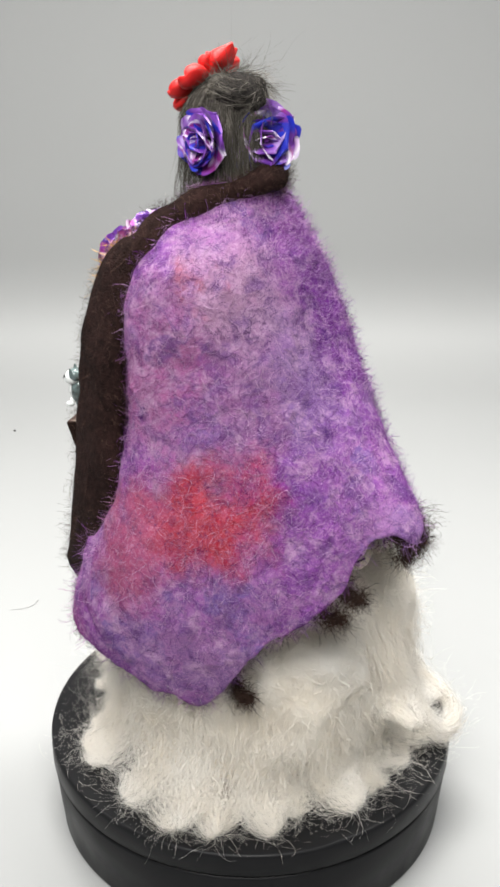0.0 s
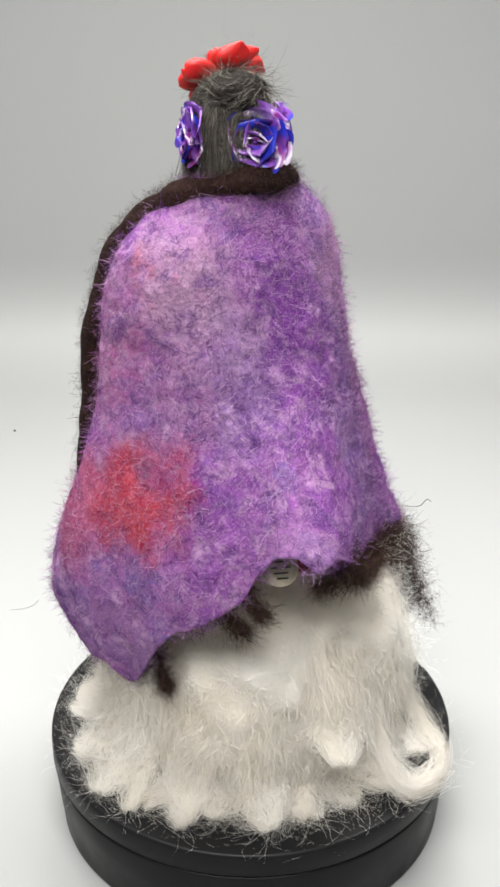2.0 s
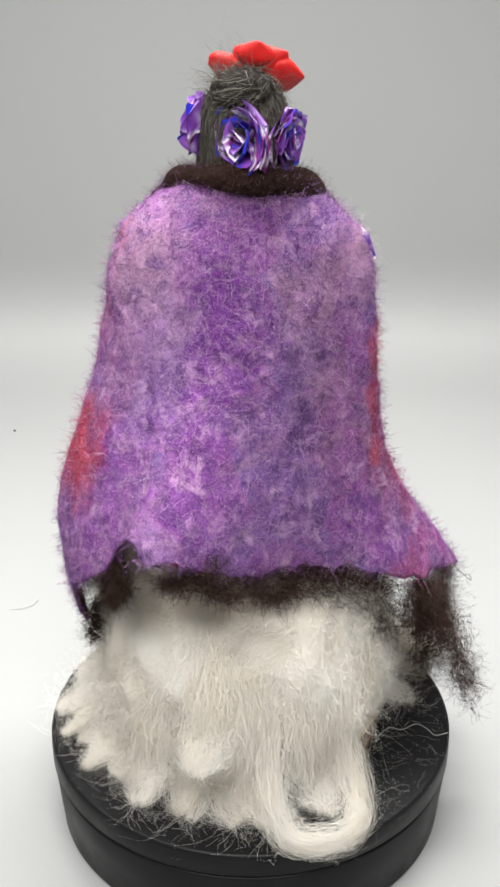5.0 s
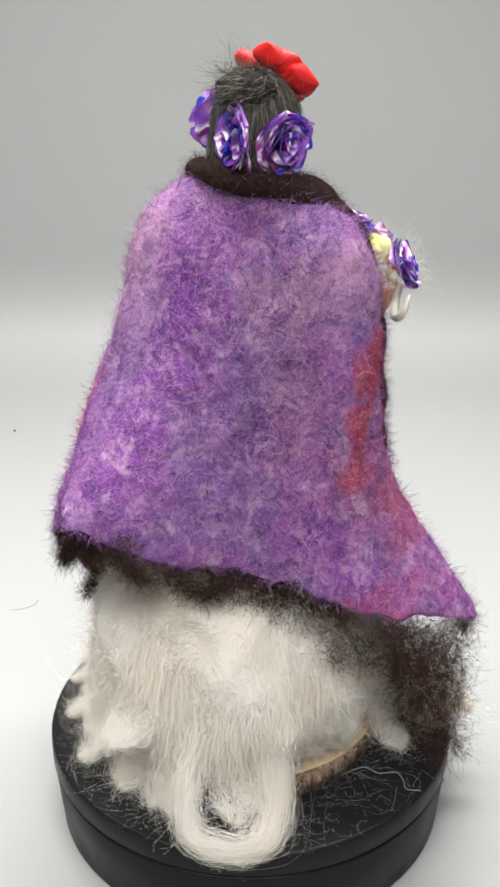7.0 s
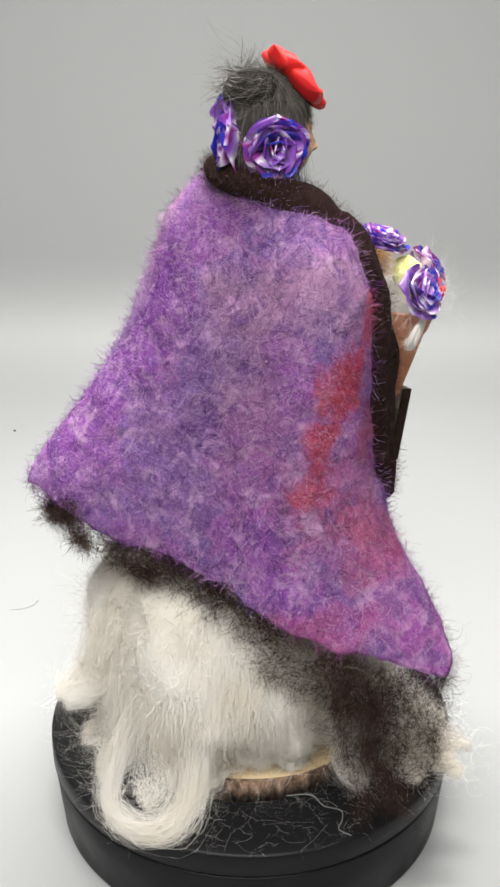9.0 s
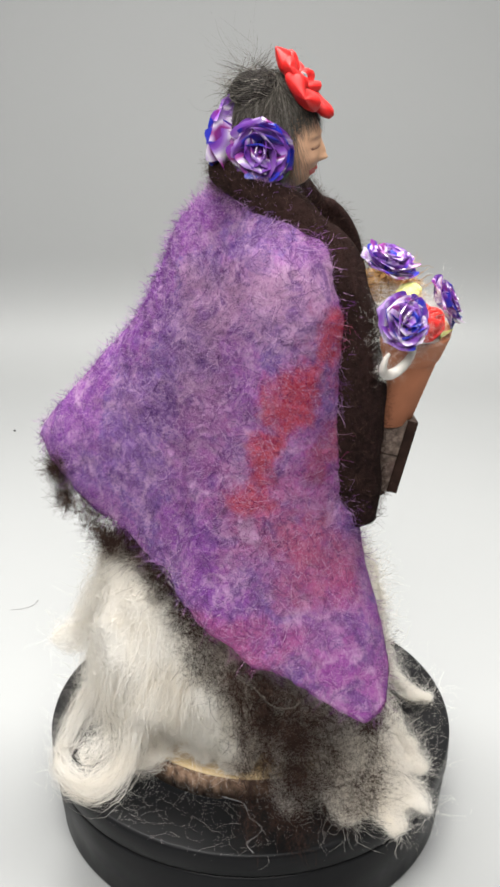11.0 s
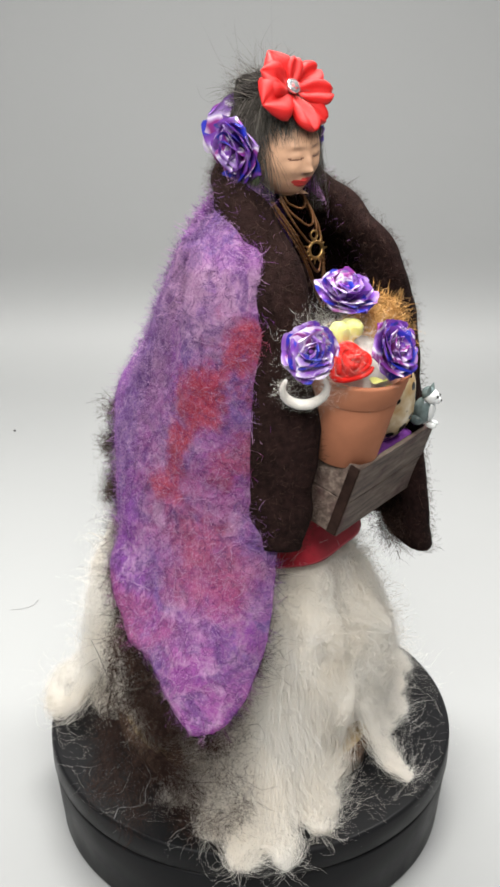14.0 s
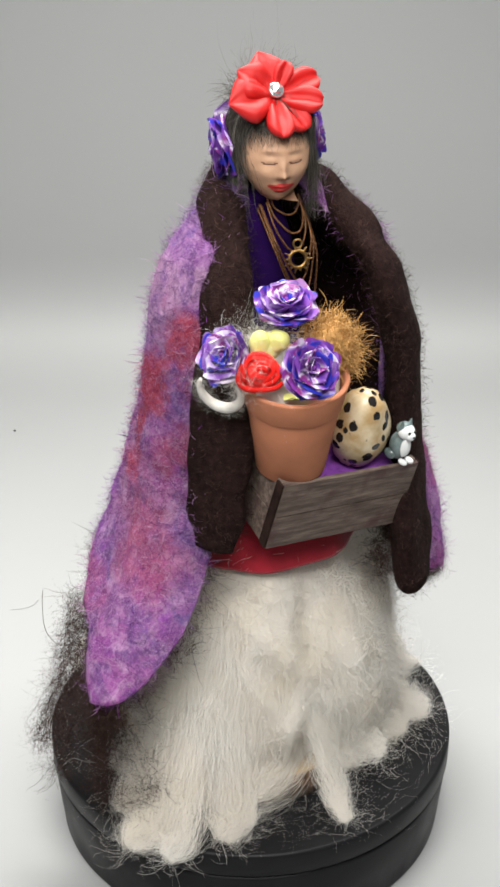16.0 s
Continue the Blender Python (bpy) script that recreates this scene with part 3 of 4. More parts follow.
        n = 1500
        i = h.integers(0, 20, n)
        size = np.linspace(thick, thick * 0.6, 20)[i][:, None] * 0.5 * MM
        f = fibres(path[i] + h.normal(size=(n, 3)) * size, h.normal(size=(n, 3)) * 0.7 + unit(b - a), h.uniform(0.003, 0.008, n), 0.00013, 7, 1.9, seed=az + 1)
        part("hem_tuft", arrays("hem_tuft", *f, [BROWN]), BROWN, root)


build_shawl()

# ---- skirt of loose white wool

CORE_Z = (118, 100, 85, 70, 45, 22, 9)
FLARE_AZ = (-180, -160, -150, -138, -122, -105, -88, -70, -50, -30, 0, 30, 60, 90, 112, 128, 142, 160, 180)
FLARE = (0.0, 0.25, 0.8, 0.8, 0.35, 0.1, 0.15, 0.35, 0.55, 0.8, 1.0, 0.9, 0.85, 0.85, 0.75, 0.45, 0.1, 0.0, 0.0)


def core_radius(az, z):
    back = hermite(CORE_Z[::-1], (41, 49, 53, 48, 39, 28, 20), z)
    front = hermite(CORE_Z[::-1], (37, 43, 43, 36, 29, 22, 17), z)
    w = 0.5 + 0.5 * np.cos(np.radians(az - 88))
    wrapped = (np.asarray(az, float) + 180) % 360 - 180
    flare = np.interp(wrapped, FLARE_AZ, FLARE) * hermite((9, 22, 45, 70, 118), (1.5, 2.5, 3.0, 0.8, 0.0), z)
    return front + (back - front) * w + flare


def wandering(g, n, k, size, waves):
    """n smooth random walks of k points, as sums of slow sines."""
    s = np.linspace(0, 1, k)[None, :, None]
    out = np.zeros((n, k, 3))
    for w in waves:
        out += np.sin(s * w * g.uniform(0.6, 1.5, (n, 1, 1)) + g.uniform(0, 6.3, (n, 1, 3))) * g.normal(size=(n, 1, 3)) / math.sqrt(w)
    return out * size


def build_skirt():
    root = rides(empty("wool_skirt", label="full skirt of loose fluffy cream-white wool locks spread on the platter", category="skirt"))
    nu, nv = 200, 60
    az = np.linspace(0, 360, nu)
    A = np.repeat(az[:, None], nv, 1)
    bottom = 9 + np.interp((az + 180) % 360 - 180, FLARE_AZ, FLARE) * 5.0 * (1 + np.sin(np.radians(az * 11)) + 0.6 * np.sin(np.radians(az * 23 + 70)))
    bottom = np.maximum(bottom, 7.0)
    Z = 112 + (bottom[:, None] - 112) * np.linspace(0, 1, nv)[None, :]
    R = core_radius(A, np.maximum(Z, 9))
    ragged = np.sin(np.radians(A * 9)) + 0.8 * np.sin(np.radians(A * 17 + 50)) + 0.5 * np.sin(np.radians(A * 31))
    R = R + np.clip((38 - Z) / 30, 0, 1) ** 1.5 * ragged * 3.6
    p = np.stack([R * np.cos(np.radians(A)), R * np.sin(np.radians(A)), Z], -1) * MM
    flat = p.reshape(-1, 3)
    soft = np.clip((105 * MM - flat[:, 2]) / (30 * MM), 0, 1)
    flat = flat + unit(flat * np.array([1, 1, 0])) * ((lump(flat * np.array([1, 1, 0.55]), 48, 0.0075, 5) + lump(flat * np.array([1, 1, 0.7]), 110, 0.0038, 8)) * soft)[:, None]
    p = flat.reshape(p.shape)
    p[-1] = p[0]
    part("wool_underlayer", arrays("wool_underlayer", p.reshape(-1, 3), grid_faces(nu, nv), [WOOL]), WOOL, root)
    nor = grid_normals(p)
    g = np.random.default_rng(31)

    def on_skirt(fi, fj):
        """Points and normals of the underlayer at fractional grid places."""
        fi, fj = np.mod(fi, nu - 1), np.clip(fj, 0, nv - 1.001)
        a, b = fi.astype(int), fj.astype(int)
        u, v = (fi - a)[..., None], (fj - b)[..., None]
        at = (p[a, b] * (1 - u) + p[a + 1, b] * u) * (1 - v) + (p[a, b + 1] * (1 - u) + p[a + 1, b + 1] * u) * v
        return at, nor[a, b]

    # crimped fibres drawn down over it
    n, k = 7000, 11
    s = np.linspace(0, 1, k)[None, :]
    fj = g.uniform(2, nv - 4, (n, 1)) + g.uniform(4, 14, (n, 1)) * s
    fi = g.uniform(0, nu - 1, (n, 1)) + g.normal(size=(n, 1)) * 9.0 * s + 2.5 * np.sin(s * g.uniform(3, 8, (n, 1)) + g.uniform(0, 6, (n, 1)))
    at, no = on_skirt(fi, fj)
    lift = g.uniform(0.1, 1.2, (n, 1)) + 0.9 * np.sin(s * g.uniform(2, 6, (n, 1)) + g.uniform(0, 6, (n, 1)))
    q = at + no * (np.maximum(lift, -0.2) * MM)[..., None] + wandering(g, n, k, 0.0014, (5, 11))
    q[..., 2] = np.maximum(q[..., 2], 0.0008)
    combed = ribbons(q, 0.00012, 32, no + g.normal(size=(n, 1, 3)) * 0.4)
    # and matted tangle between them, in puffs of uneven height
    n = 21000
    at, no = on_skirt(g.uniform(0, nu - 1, n), g.uniform(1, nv - 1, n) ** 0.97)
    puff = np.clip(lump(at, 95, 1.0, 21) * 2.2 + 0.7, 0.1, 2.0)
    at = at + no * (g.uniform(-0.2, 1.4, n) * puff * MM)[:, None]
    tangle = fibres(at, g.normal(size=(n, 3)) - no * 0.25 + np.array([0, 0, -0.35]), g.uniform(0.006, 0.015, n), 0.00011, 8, 2.2, floor=0.0007, seed=33, face=no + g.normal(size=(n, 3)) * 0.5)
    part("wool_nap", arrays("wool_nap", *join([combed, tangle]), [WOOL]), WOOL, root)["kind"] = "stuff"
    # crimson felt at the waist
    bm = bmesh.new()
    lathe(bm, [(0, 116), (23, 118), (27, 108), (31, 97), (34.5, 87), (34.6, 86), (32, 86), (20, 100), (0, 104)], 72)
    for v in bm.verts:
        v.co.x += 0.0005
        v.co.y -= 0.003
        v.co += Vector((v.co.x, v.co.y, 0)) * (0.02 * math.sin(9 * math.atan2(v.co.y, v.co.x)))
    part("felt_waistband", bm, CRIMSON, root, "crimson felt waistband")
    # its flared tail at the back, under the notch in the hem
    tail = [polar(a, r_ + 0.8 * math.sin(a * 0.5), z_) for a in np.linspace(42, 92, 40) for r_, z_ in ((27, 112), (38, 104), (48, 93), (47.5, 91.5), (36, 102), (26, 110), (27, 112))]
    part("felt_tail", arrays("felt_tail", np.array(tail), grid_faces(40, 7), [CRIMSON]), CRIMSON, root, "crimson felt flaring at the back")

    POINTS = 40

    def lock(a0, z0, a1, r1, z1, wide, hump=0.0, count=900, curl=0.0):
        """One lock: it leaves the skirt at (a0, z0) and lies out to its tip on the platter at (a1, r1, z1)."""
        s0 = polar(a0, float(core_radius(a0, np.array(float(z0)))) - 0.5, z0)
        am, zm = a0 + (a1 - a0) * 0.4, z0 + (z1 - z0) * 0.55
        mid = polar(am, float(core_radius(am, np.array(float(zm)))) + 0.6 + 0.6 * hump, zm)
        low = polar(a0 + (a1 - a0) * 0.8, max(r1 * 0.84, float(core_radius(am, np.array(14.0))) * 0.97), max(z1 + 6, 8))
        tip = polar(a1, r1, z1 + 1.0)
        path = curve_points([s0, mid, low, tip], POINTS)
        h = np.random.default_rng(abs(int(a0 * 13 + a1 * 3)))
        sway = np.linspace(0, 1, POINTS)[:, None]
        aside = np.array([-math.sin(radians(a1)), math.cos(radians(a1)), 0.0])
        path += np.sin(sway * h.uniform(3, 7) + h.uniform(0, 6)) * sway * 0.003 * aside + sway**4 * curl * MM * aside
        fluffy(path, wide, count, int(abs(a0) * 7 + abs(a1) + z0))

    def fluffy(path, wide, count, seed, loop=False):
        h = np.random.default_rng(seed)
        s = np.linspace(0, 1, POINTS)
        if loop:
            w = wide * np.ones(POINTS) * MM
        else:
            w = wide * hermite((0, 0.25, 0.6, 0.85, 1.0), (0.75, 0.95, 1.0, 0.72, 0.30), s) * MM
        path[:, 2] = np.maximum(path[:, 2], w * 0.30 + 0.0006)
        out = unit(path * np.array([1, 1, 0.0]) + np.array([0, 0, 0.022]))
        t = unit(np.gradient(path, axis=0))
        across = unit(np.cross(t, out))
        out = np.cross(across, t)
        k = 12
        u = h.uniform(-0.05, 0.80, (count, 1)) + h.uniform(0.22, 0.50, (count, 1)) * np.linspace(0, 1, k)[None, :]
        turned = np.clip(u - 1, 0, 1)
        u = np.clip(np.where(u > 1, 2 - u, u), 0, 1)
        # three strands of uneven weight in one lock
        strand = h.integers(0, 3, (count, 1))
        middle = np.array([-0.55, 0.05, 0.6])[strand] * (0 if loop else 1) + h.normal(size=(count, 1)) * (0.55 if loop else 0.36)
        slow = wandering(h, count, k, 0.6 if loop else 0.42, (4, 8))
        x = middle * (1 + 0.25 * u) + slow[..., 0] + turned * 2.2 * np.sign(middle)
        y = h.normal(size=(count, 1)) * 0.50 + slow[..., 1]
        lo = np.clip((u * (POINTS - 1)).astype(int), 0, POINTS - 2)
        f = (u * (POINTS - 1) - lo)[..., None]

        def along(a):
            return a[lo] * (1 - f) + a[lo + 1] * f

        q = along(path) + along(w[:, None]) * (along(across) * (1.15 * x)[..., None] + along(out) * (0.75 * y)[..., None]) + wandering(h, count, k, 0.0019, (7, 14))
        q[..., 2] = np.maximum(q[..., 2], 0.0007)
        fluff = [ribbons(q, 0.00014, seed + 277, h.normal(size=(count, 1, 3)) * 0.4 + along(out) * (0.8 + 0.6 * np.clip(y, -0.5, 1))[..., None] + along(across) * (0.55 * x)[..., None])]
        # thin strays standing round the lower half
        loose = count // 4
        m = h.integers(POINTS // 4, POINTS, loose)
        at = path[m] + (across[m] * h.normal(size=(loose, 1)) + out[m] * h.normal(size=(loose, 1)) * 0.5) * w[m][:, None] * 0.8
        at[:, 2] = np.maximum(at[:, 2], 0.001)
        fluff.append(fibres(at, t[m] * 0.8 + h.normal(size=(loose, 3)) * 0.5, h.uniform(0.006, 0.018, loose), 0.00007, 9, 2.1, floor=0.0007, seed=seed + 477, face=out[m] + across[m] * h.normal(size=(loose, 1)) * 0.4))
        part("wool_lock", arrays("wool_lock", *join(fluff), [WOOL]), WOOL, root)

    # round the back, between the platter's bearings of the shawl's two fronts
    lock(-24, 52, -28, 66, 4, 6.5)
    lock(-8, 50, -9, 68, 5, 6.1)
    lock(6, 48, 8, 71, 4, 7.6, 2, count=1300)
    lock(14, 46, 15, 69, 3, 5.3, curl=4)
    lock(22, 50, 27, 64, 2, 3.6, count=500, curl=-4)
    lock(32, 52, 38, 67, 3, 6.1, count=1100)
    lock(46, 54, 48, 61, 3, 6.1)
    lock(58, 56, 61, 68, 6, 6.5, 2, count=1100)
    lock(71, 52, 74, 62, 3, 5.7, curl=3)
    lock(80, 50, 78, 63, 2, 4.0, count=500, curl=-3)
    lock(88, 54, 90, 63, 3, 5.7)
    lock(98, 60, 101, 68, 8, 6.1, 2)
    lock(84, 70, 84, 72, 30, 6.1, 3)
    ring = [polar(105, 53, 40), polar(103, 61, 22), polar(106, 70, 6), polar(115, 75, 3.5), polar(126, 72, 4), polar(131, 62, 13), polar(129, 52, 36)]
    fluffy(curve_points(ring, POINTS), 3.8, 1100, 117, loop=True)
    lock(116, 66, 117, 70, 9, 6.1, 3, count=650)
    lock(122, 74, 124, 58, 7, 6.8, 3, count=1100)
    lock(133, 72, 134, 54, 8, 6.1, 2)
    lock(147, 62, 149, 45, 13, 5.7)
    lock(163, 58, 165, 46, 12, 5.3)
    lock(178, 56, -178, 60, 5, 5.3, 1)
    lock(-168, 60, -167, 60, 5, 4.9, 1)
    # the front
    lock(-154, 62, -153, 72, 4, 5.7, 2, count=1100)
    lock(-146, 70, -145, 82, 2, 6.1, 2, count=1400)
    lock(-138, 72, -138, 82, 2, 4.9, 2, count=1000)
    lock(-130, 70, -127, 71, 3, 5.3, 2, count=1000, curl=4)
    lock(-121, 66, -119, 64, 4, 4.6)
    lock(-112, 72, -112, 55, 9, 4.6)
    lock(-99, 74, -100, 43, 14, 4.9)
    lock(-93, 66, -87, 68, 2, 3.6, 2, count=900)
    lock(-80, 74, -76, 55, 10, 5.7, 2)
    lock(-66, 72, -64, 57, 9, 5.3, 2)
    lock(-54, 70, -47, 58, 6, 4.9, 2)
    lock(-38, 64, -36, 64, 5, 6.1)
    # strays lying on the platter
    n = 900
    a = g.uniform(0, 360, n)
    r = g.uniform(46, 71, n)
    at = np.stack([r * np.cos(np.radians(a)), r * np.sin(np.radians(a)), g.uniform(0.8, 4, n)], -1) * MM
    way = g.normal(size=(n, 3)) * np.array([1, 1, 0.2])
    f = fibres(at, way, g.uniform(0.006, 0.022, n), 0.00004, 16, 1.9, sag=0.4, floor=0.0006, seed=41)
    part("stray_fluff", arrays("stray_fluff", *f, [WOOL]), WOOL, root, "thin stray wool fibres")["kind"] = "stuff"


build_skirt()

# ---- the doll: one plain mesh (head, bodice, hair)


def build_doll():
    bm = bmesh.new()
    hx, hy, hz = 2.4, -10.2, 214.6
    head = ball(bm, (hx, hy, hz), (10.4, 11.4, 14.2), 0, u=120, v=110)
    for v in head:
        x, y, z = v.co.x / MM - hx, v.co.y / MM - hy, v.co.z / MM - hz
        front = max(0.0, -y / 10.6)

        def bump(cx, cz, sx, sz, amount):
            return amount * math.exp(-((x - cx) / sx) ** 2 - ((z - cz) / sz) ** 2) * (front > 0.2)

        push = bump(0, -2.2, 1.1, 2.6, 1.5) + bump(0, -4.2, 1.7, 1.1, 1.7) + bump(0, -5.6, 1.6, 0.5, -0.5) + bump(0, -7.6, 2.4, 0.55, 0.75) + bump(0, -8.9, 2.0, 0.6, 0.8)
        push += bump(-3.9, 0.6, 2.3, 1.8, -1.1) + bump(3.9, 0.6, 2.3, 1.8, -1.1) + bump(-3.9, 0.5, 1.9, 1.1, 1.2) + bump(3.9, 0.5, 1.9, 1.1, 1.2) + bump(-3.6, 3.2, 2.6, 0.8, 0.5) + bump(3.6, 3.2, 2.6, 0.8, 0.5)
        push += bump(-5.0, -4.0, 2.4, 2.0, 0.5) + bump(5.0, -4.0, 2.4, 2.0, 0.5) + bump(0, -12.0, 2.6, 1.6, 0.7)
        jaw = 1 - 0.20 * max(0.0, min(1.0, (-z - 3) / 10))
        v.co.x = (hx + x * jaw) * MM
        v.co.y -= push * MM
    for f in {f for q in head for f in q.link_faces}:
        c = f.calc_center_median() / MM
        x, z = c.x - hx, c.z - hz
        if c.y < hy - 4:
            if abs(x) < 3.9 and abs(z + 8.3 - 0.05 * x * x) < 1.45 * (1 - (x / 4.2) ** 2) + 0.1:
                f.material_index = 1
            elif any(abs(x - s) < 2.1 and abs(z + 0.75 - 0.16 * (x - s) ** 2) < 0.24 for s in (-3.9, 3.9)):
                f.material_index = 2
    bmesh.ops.rotate(bm, verts=head, cent=v3(hx, hy, hz), matrix=Matrix.Rotation(radians(-15), 3, "Z"))
    # bodice with a high neck
    start = len(bm.verts)
    lathe(bm, [(0, 104), (17, 105), (17.5, 125), (16, 150), (14.5, 170), (13.0, 184), (10.5, 193), (7.0, 199), (6.0, 203), (6.2, 207), (0, 208)], 48, 3)
    bm.verts.ensure_lookup_table()
    for v in bm.verts[start:]:
        v.co.x += 5.0 * MM
        v.co.y -= 6.5 * MM
    # hair cap
    cap = ball(bm, (2.8, -6.2, 218.0), (11.0, 10.2, 14.0), 5, u=40, v=28)
    for v in cap:
        x, y, z = v.co / MM
        if y < -11 and z < 229:
            v.co.y += (-11 - y) * MM * 1.0
        v.co += (v.co - v3(2.8, -5.8, 219.0)).normalized() * noise.noise(v.co * 260) * 0.0012
    bun = ball(bm, (3.0, -2.5, 230.0), (9.0, 8.5, 6.0), 5, u=28, v=18)
    for v in bun:
        v.co += (v.co - v3(3.0, -2.5, 230.0)).normalized() * noise.noise(v.co * 300) * 0.0015
    me = bpy.data.meshes.new("doll")
    # strands: from the crown over the head, short in front, long at the sides and back
    g = np.random.default_rng(5)
    n, k = 5200, 14
    phi = g.uniform(0, 2 * np.pi, n)
    c, r = np.array([2.7, -7.2, 217.0]), np.array([11.8, 12.2, 15.8])
    facing = np.cos(phi + np.pi / 2 + radians(15))
    fringe = facing > np.cos(np.radians(66))
    end = np.where(fringe, g.uniform(1.05, 1.56, n), g.uniform(1.7, 2.9, n))
    t0 = g.uniform(0.05, 0.9, n)
    s = np.linspace(0, 1, k)[None, :]
    th = t0[:, None] + (end - t0)[:, None] * s
    sway = g.normal(size=(n, 1)) * 0.34 * s
    P = phi[:, None] + sway + 0.05 * np.sin(6 * s + g.uniform(0, 6, (n, 1)))
    around = np.minimum(th, 1.62)
    swell = 1 + g.uniform(-0.02, 0.16, (n, 1)) + 0.05 * s * g.normal(size=(n, 1))
    hair = np.stack([np.sin(around) * np.cos(P) * r[0] * swell, np.sin(around) * np.sin(P) * r[1] * swell, np.cos(around) * r[2] * swell], -1) + c
    drop = np.maximum(th - 1.62, 0)
    hair[..., 2] -= drop * 19
    hair[..., :2] += (hair[..., :2] - c[:2]) * (drop * 0.10 * g.normal(1.0, 0.8, (n, 1)))[..., None]
    hair += wandering(g, n, k, 0.55, (4, 9)) * s[..., None] + g.normal(size=(n, k, 3)) * 0.06
    strands = [ribbons(hair * MM, 0.00017, 6)]
    # flyaway wisps round the crown
    n = 90
    q = unit(g.normal(size=(n, 3)) * np.array([1, 1, 0.6]) + np.array([0.25, 0.45, 0.5]))
    at = (np.array([2.8, -4.0, 224.0]) + q * np.array([11.5, 11.5, 13.0])) * MM
    strands.append(fibres(at, q * 0.6 + g.normal(size=(n, 3)) * 0.8, g.uniform(0.004, 0.015, n), 0.00005, 12, 1.2, seed=8))
    # a loose lock blown back from the crown
    n = 60
    at = (np.array([2.0, -3.0, 235.0]) + g.normal(size=(n, 3)) * np.array([3.0, 3.0, 1.5])) * MM
    strands.append(fibres(at, np.array([0.62, 0.72, 0.35]) + g.normal(size=(n, 3)) * 0.30, g.uniform(0.008, 0.024, n), 0.00006, 14, 0.45, seed=88))
    # coiled bun on the crown
    n = 900
    q = unit(g.normal(size=(n, 3)))
    at = (np.array([3.0, -2.5, 230.0]) + q * np.array([9.2, 8.7, 6.3])) * MM
    strands.append(fibres(at, np.cross(q, np.array([0.2, 0.1, 1.0])) + q * 0.15, g.uniform(0.005, 0.012, n), 0.00017, 7, 0.5, seed=9))
    v, f = join(strands)
    tmp = arrays("strands", v, f, [])
    at0 = len(bm.faces)
    bm.from_mesh(tmp)
    bm.faces.ensure_lookup_table()
    for fc in bm.faces[at0:]:
        fc.material_index = 4
    bpy.data.meshes.remove(tmp)
    rides(new("doll", mesh_of("doll", bm, [SKIN, LIPS, LIDCREASE, VELVET, HAIR, HAIRCORE])))
    tagged(bpy.data.objects["doll"], "clay-faced doll with grey-black mohair hair and violet velvet bodice", "doll")


build_doll()

# ---- flowers


def petal_mesh(name, mat, cup=0.9, curl=0.28, wave=0.05, wide=0.98, seed=0.0):
    nu, nv = 9, 10
    bm = bmesh.new()
    g = []
    for i in range(nu):
        s = -1 + 2 * i / (nu - 1)
        row = []
        for j in range(nv):
            t = j / (nv - 1)
            w = wide * (0.25 + 0.75 * math.sin(math.pi * min(1.0, 0.08 + 0.60 * t))) * max(0.0015, 1 - max(0.0, (t - 0.45) / 0.55) ** 2.2) ** 0.5
            x = s * w
            y = -cup * x * x + curl * t**4 + wave * math.sin(5 * s + seed) * t
            row.append(bm.verts.new((x, y, t * (1 - 0.06 * s * s))))
        g.append(row)
    for i in range(nu - 1):
        for j in range(nv - 1):
            bm.faces.new((g[i][j], g[i + 1][j], g[i + 1][j + 1], g[i][j + 1]))
    return mesh_of(name, bm, [mat])


PETALS = [petal_mesh("petal", PAPER, seed=k * 1.7, cup=0.30 + 0.10 * k, curl=0.10 + 0.06 * k) for k in range(3)]


def outward(place, way):
    q = Vector(way).to_track_quat("Z", "Y").to_matrix().to_4x4()
    return Matrix.Translation(v3(*place)) @ q


def paper_rose(place, way, size, label, seed, leaf=False):
    root = rides(empty("paper_rose", label=label, category="rose", group="marbled paper roses"), outward(place, way))
    g = random.Random(seed)
    bm = bmesh.new()
    ball(bm, (0, 0, size * 0.30), (size * 0.10, size * 0.10, size * 0.30), u=12, v=8)
    part("bud", bm, PURPLEFELT, root)
    for count, length, lean, lift in ((2, 0.46, 2, 0.24), (3, 0.62, 12, 0.16), (4, 0.76, 30, 0.09), (6, 0.86, 50, 0.02), (5, 0.92, 68, 0.0)):
        turn = g.uniform(0, 360)
        for k in range(count):
            a = turn + 360 / count * k + g.uniform(-9, 9)
            m = pose(0, 0, 0, 0, 0, a) @ Matrix.Translation((0, size * 0.06 * MM, size * lift * MM)) @ pose(0, 0, 0, -(lean + g.uniform(-7, 7)), 0, g.uniform(-8, 8))
            L = length * size * g.uniform(0.93, 1.08) * MM
            part("petal", g.choice(PETALS), PAPER, root, m=m @ Matrix.Diagonal((L, L, L, 1)))
    if leaf:
        me = petal_mesh("leaf", LEAF, cup=0.4, curl=0.1, wide=0.5)
        L = size * 1.25 * MM
        part("leaf", me, LEAF, root, "dull green paper leaf", m=pose(0, 0, 0, 0, 0, leaf) @ pose(0, 0, 0.0005, -80, 0, 0) @ Matrix.Diagonal((L, L, L, 1)))
    return root


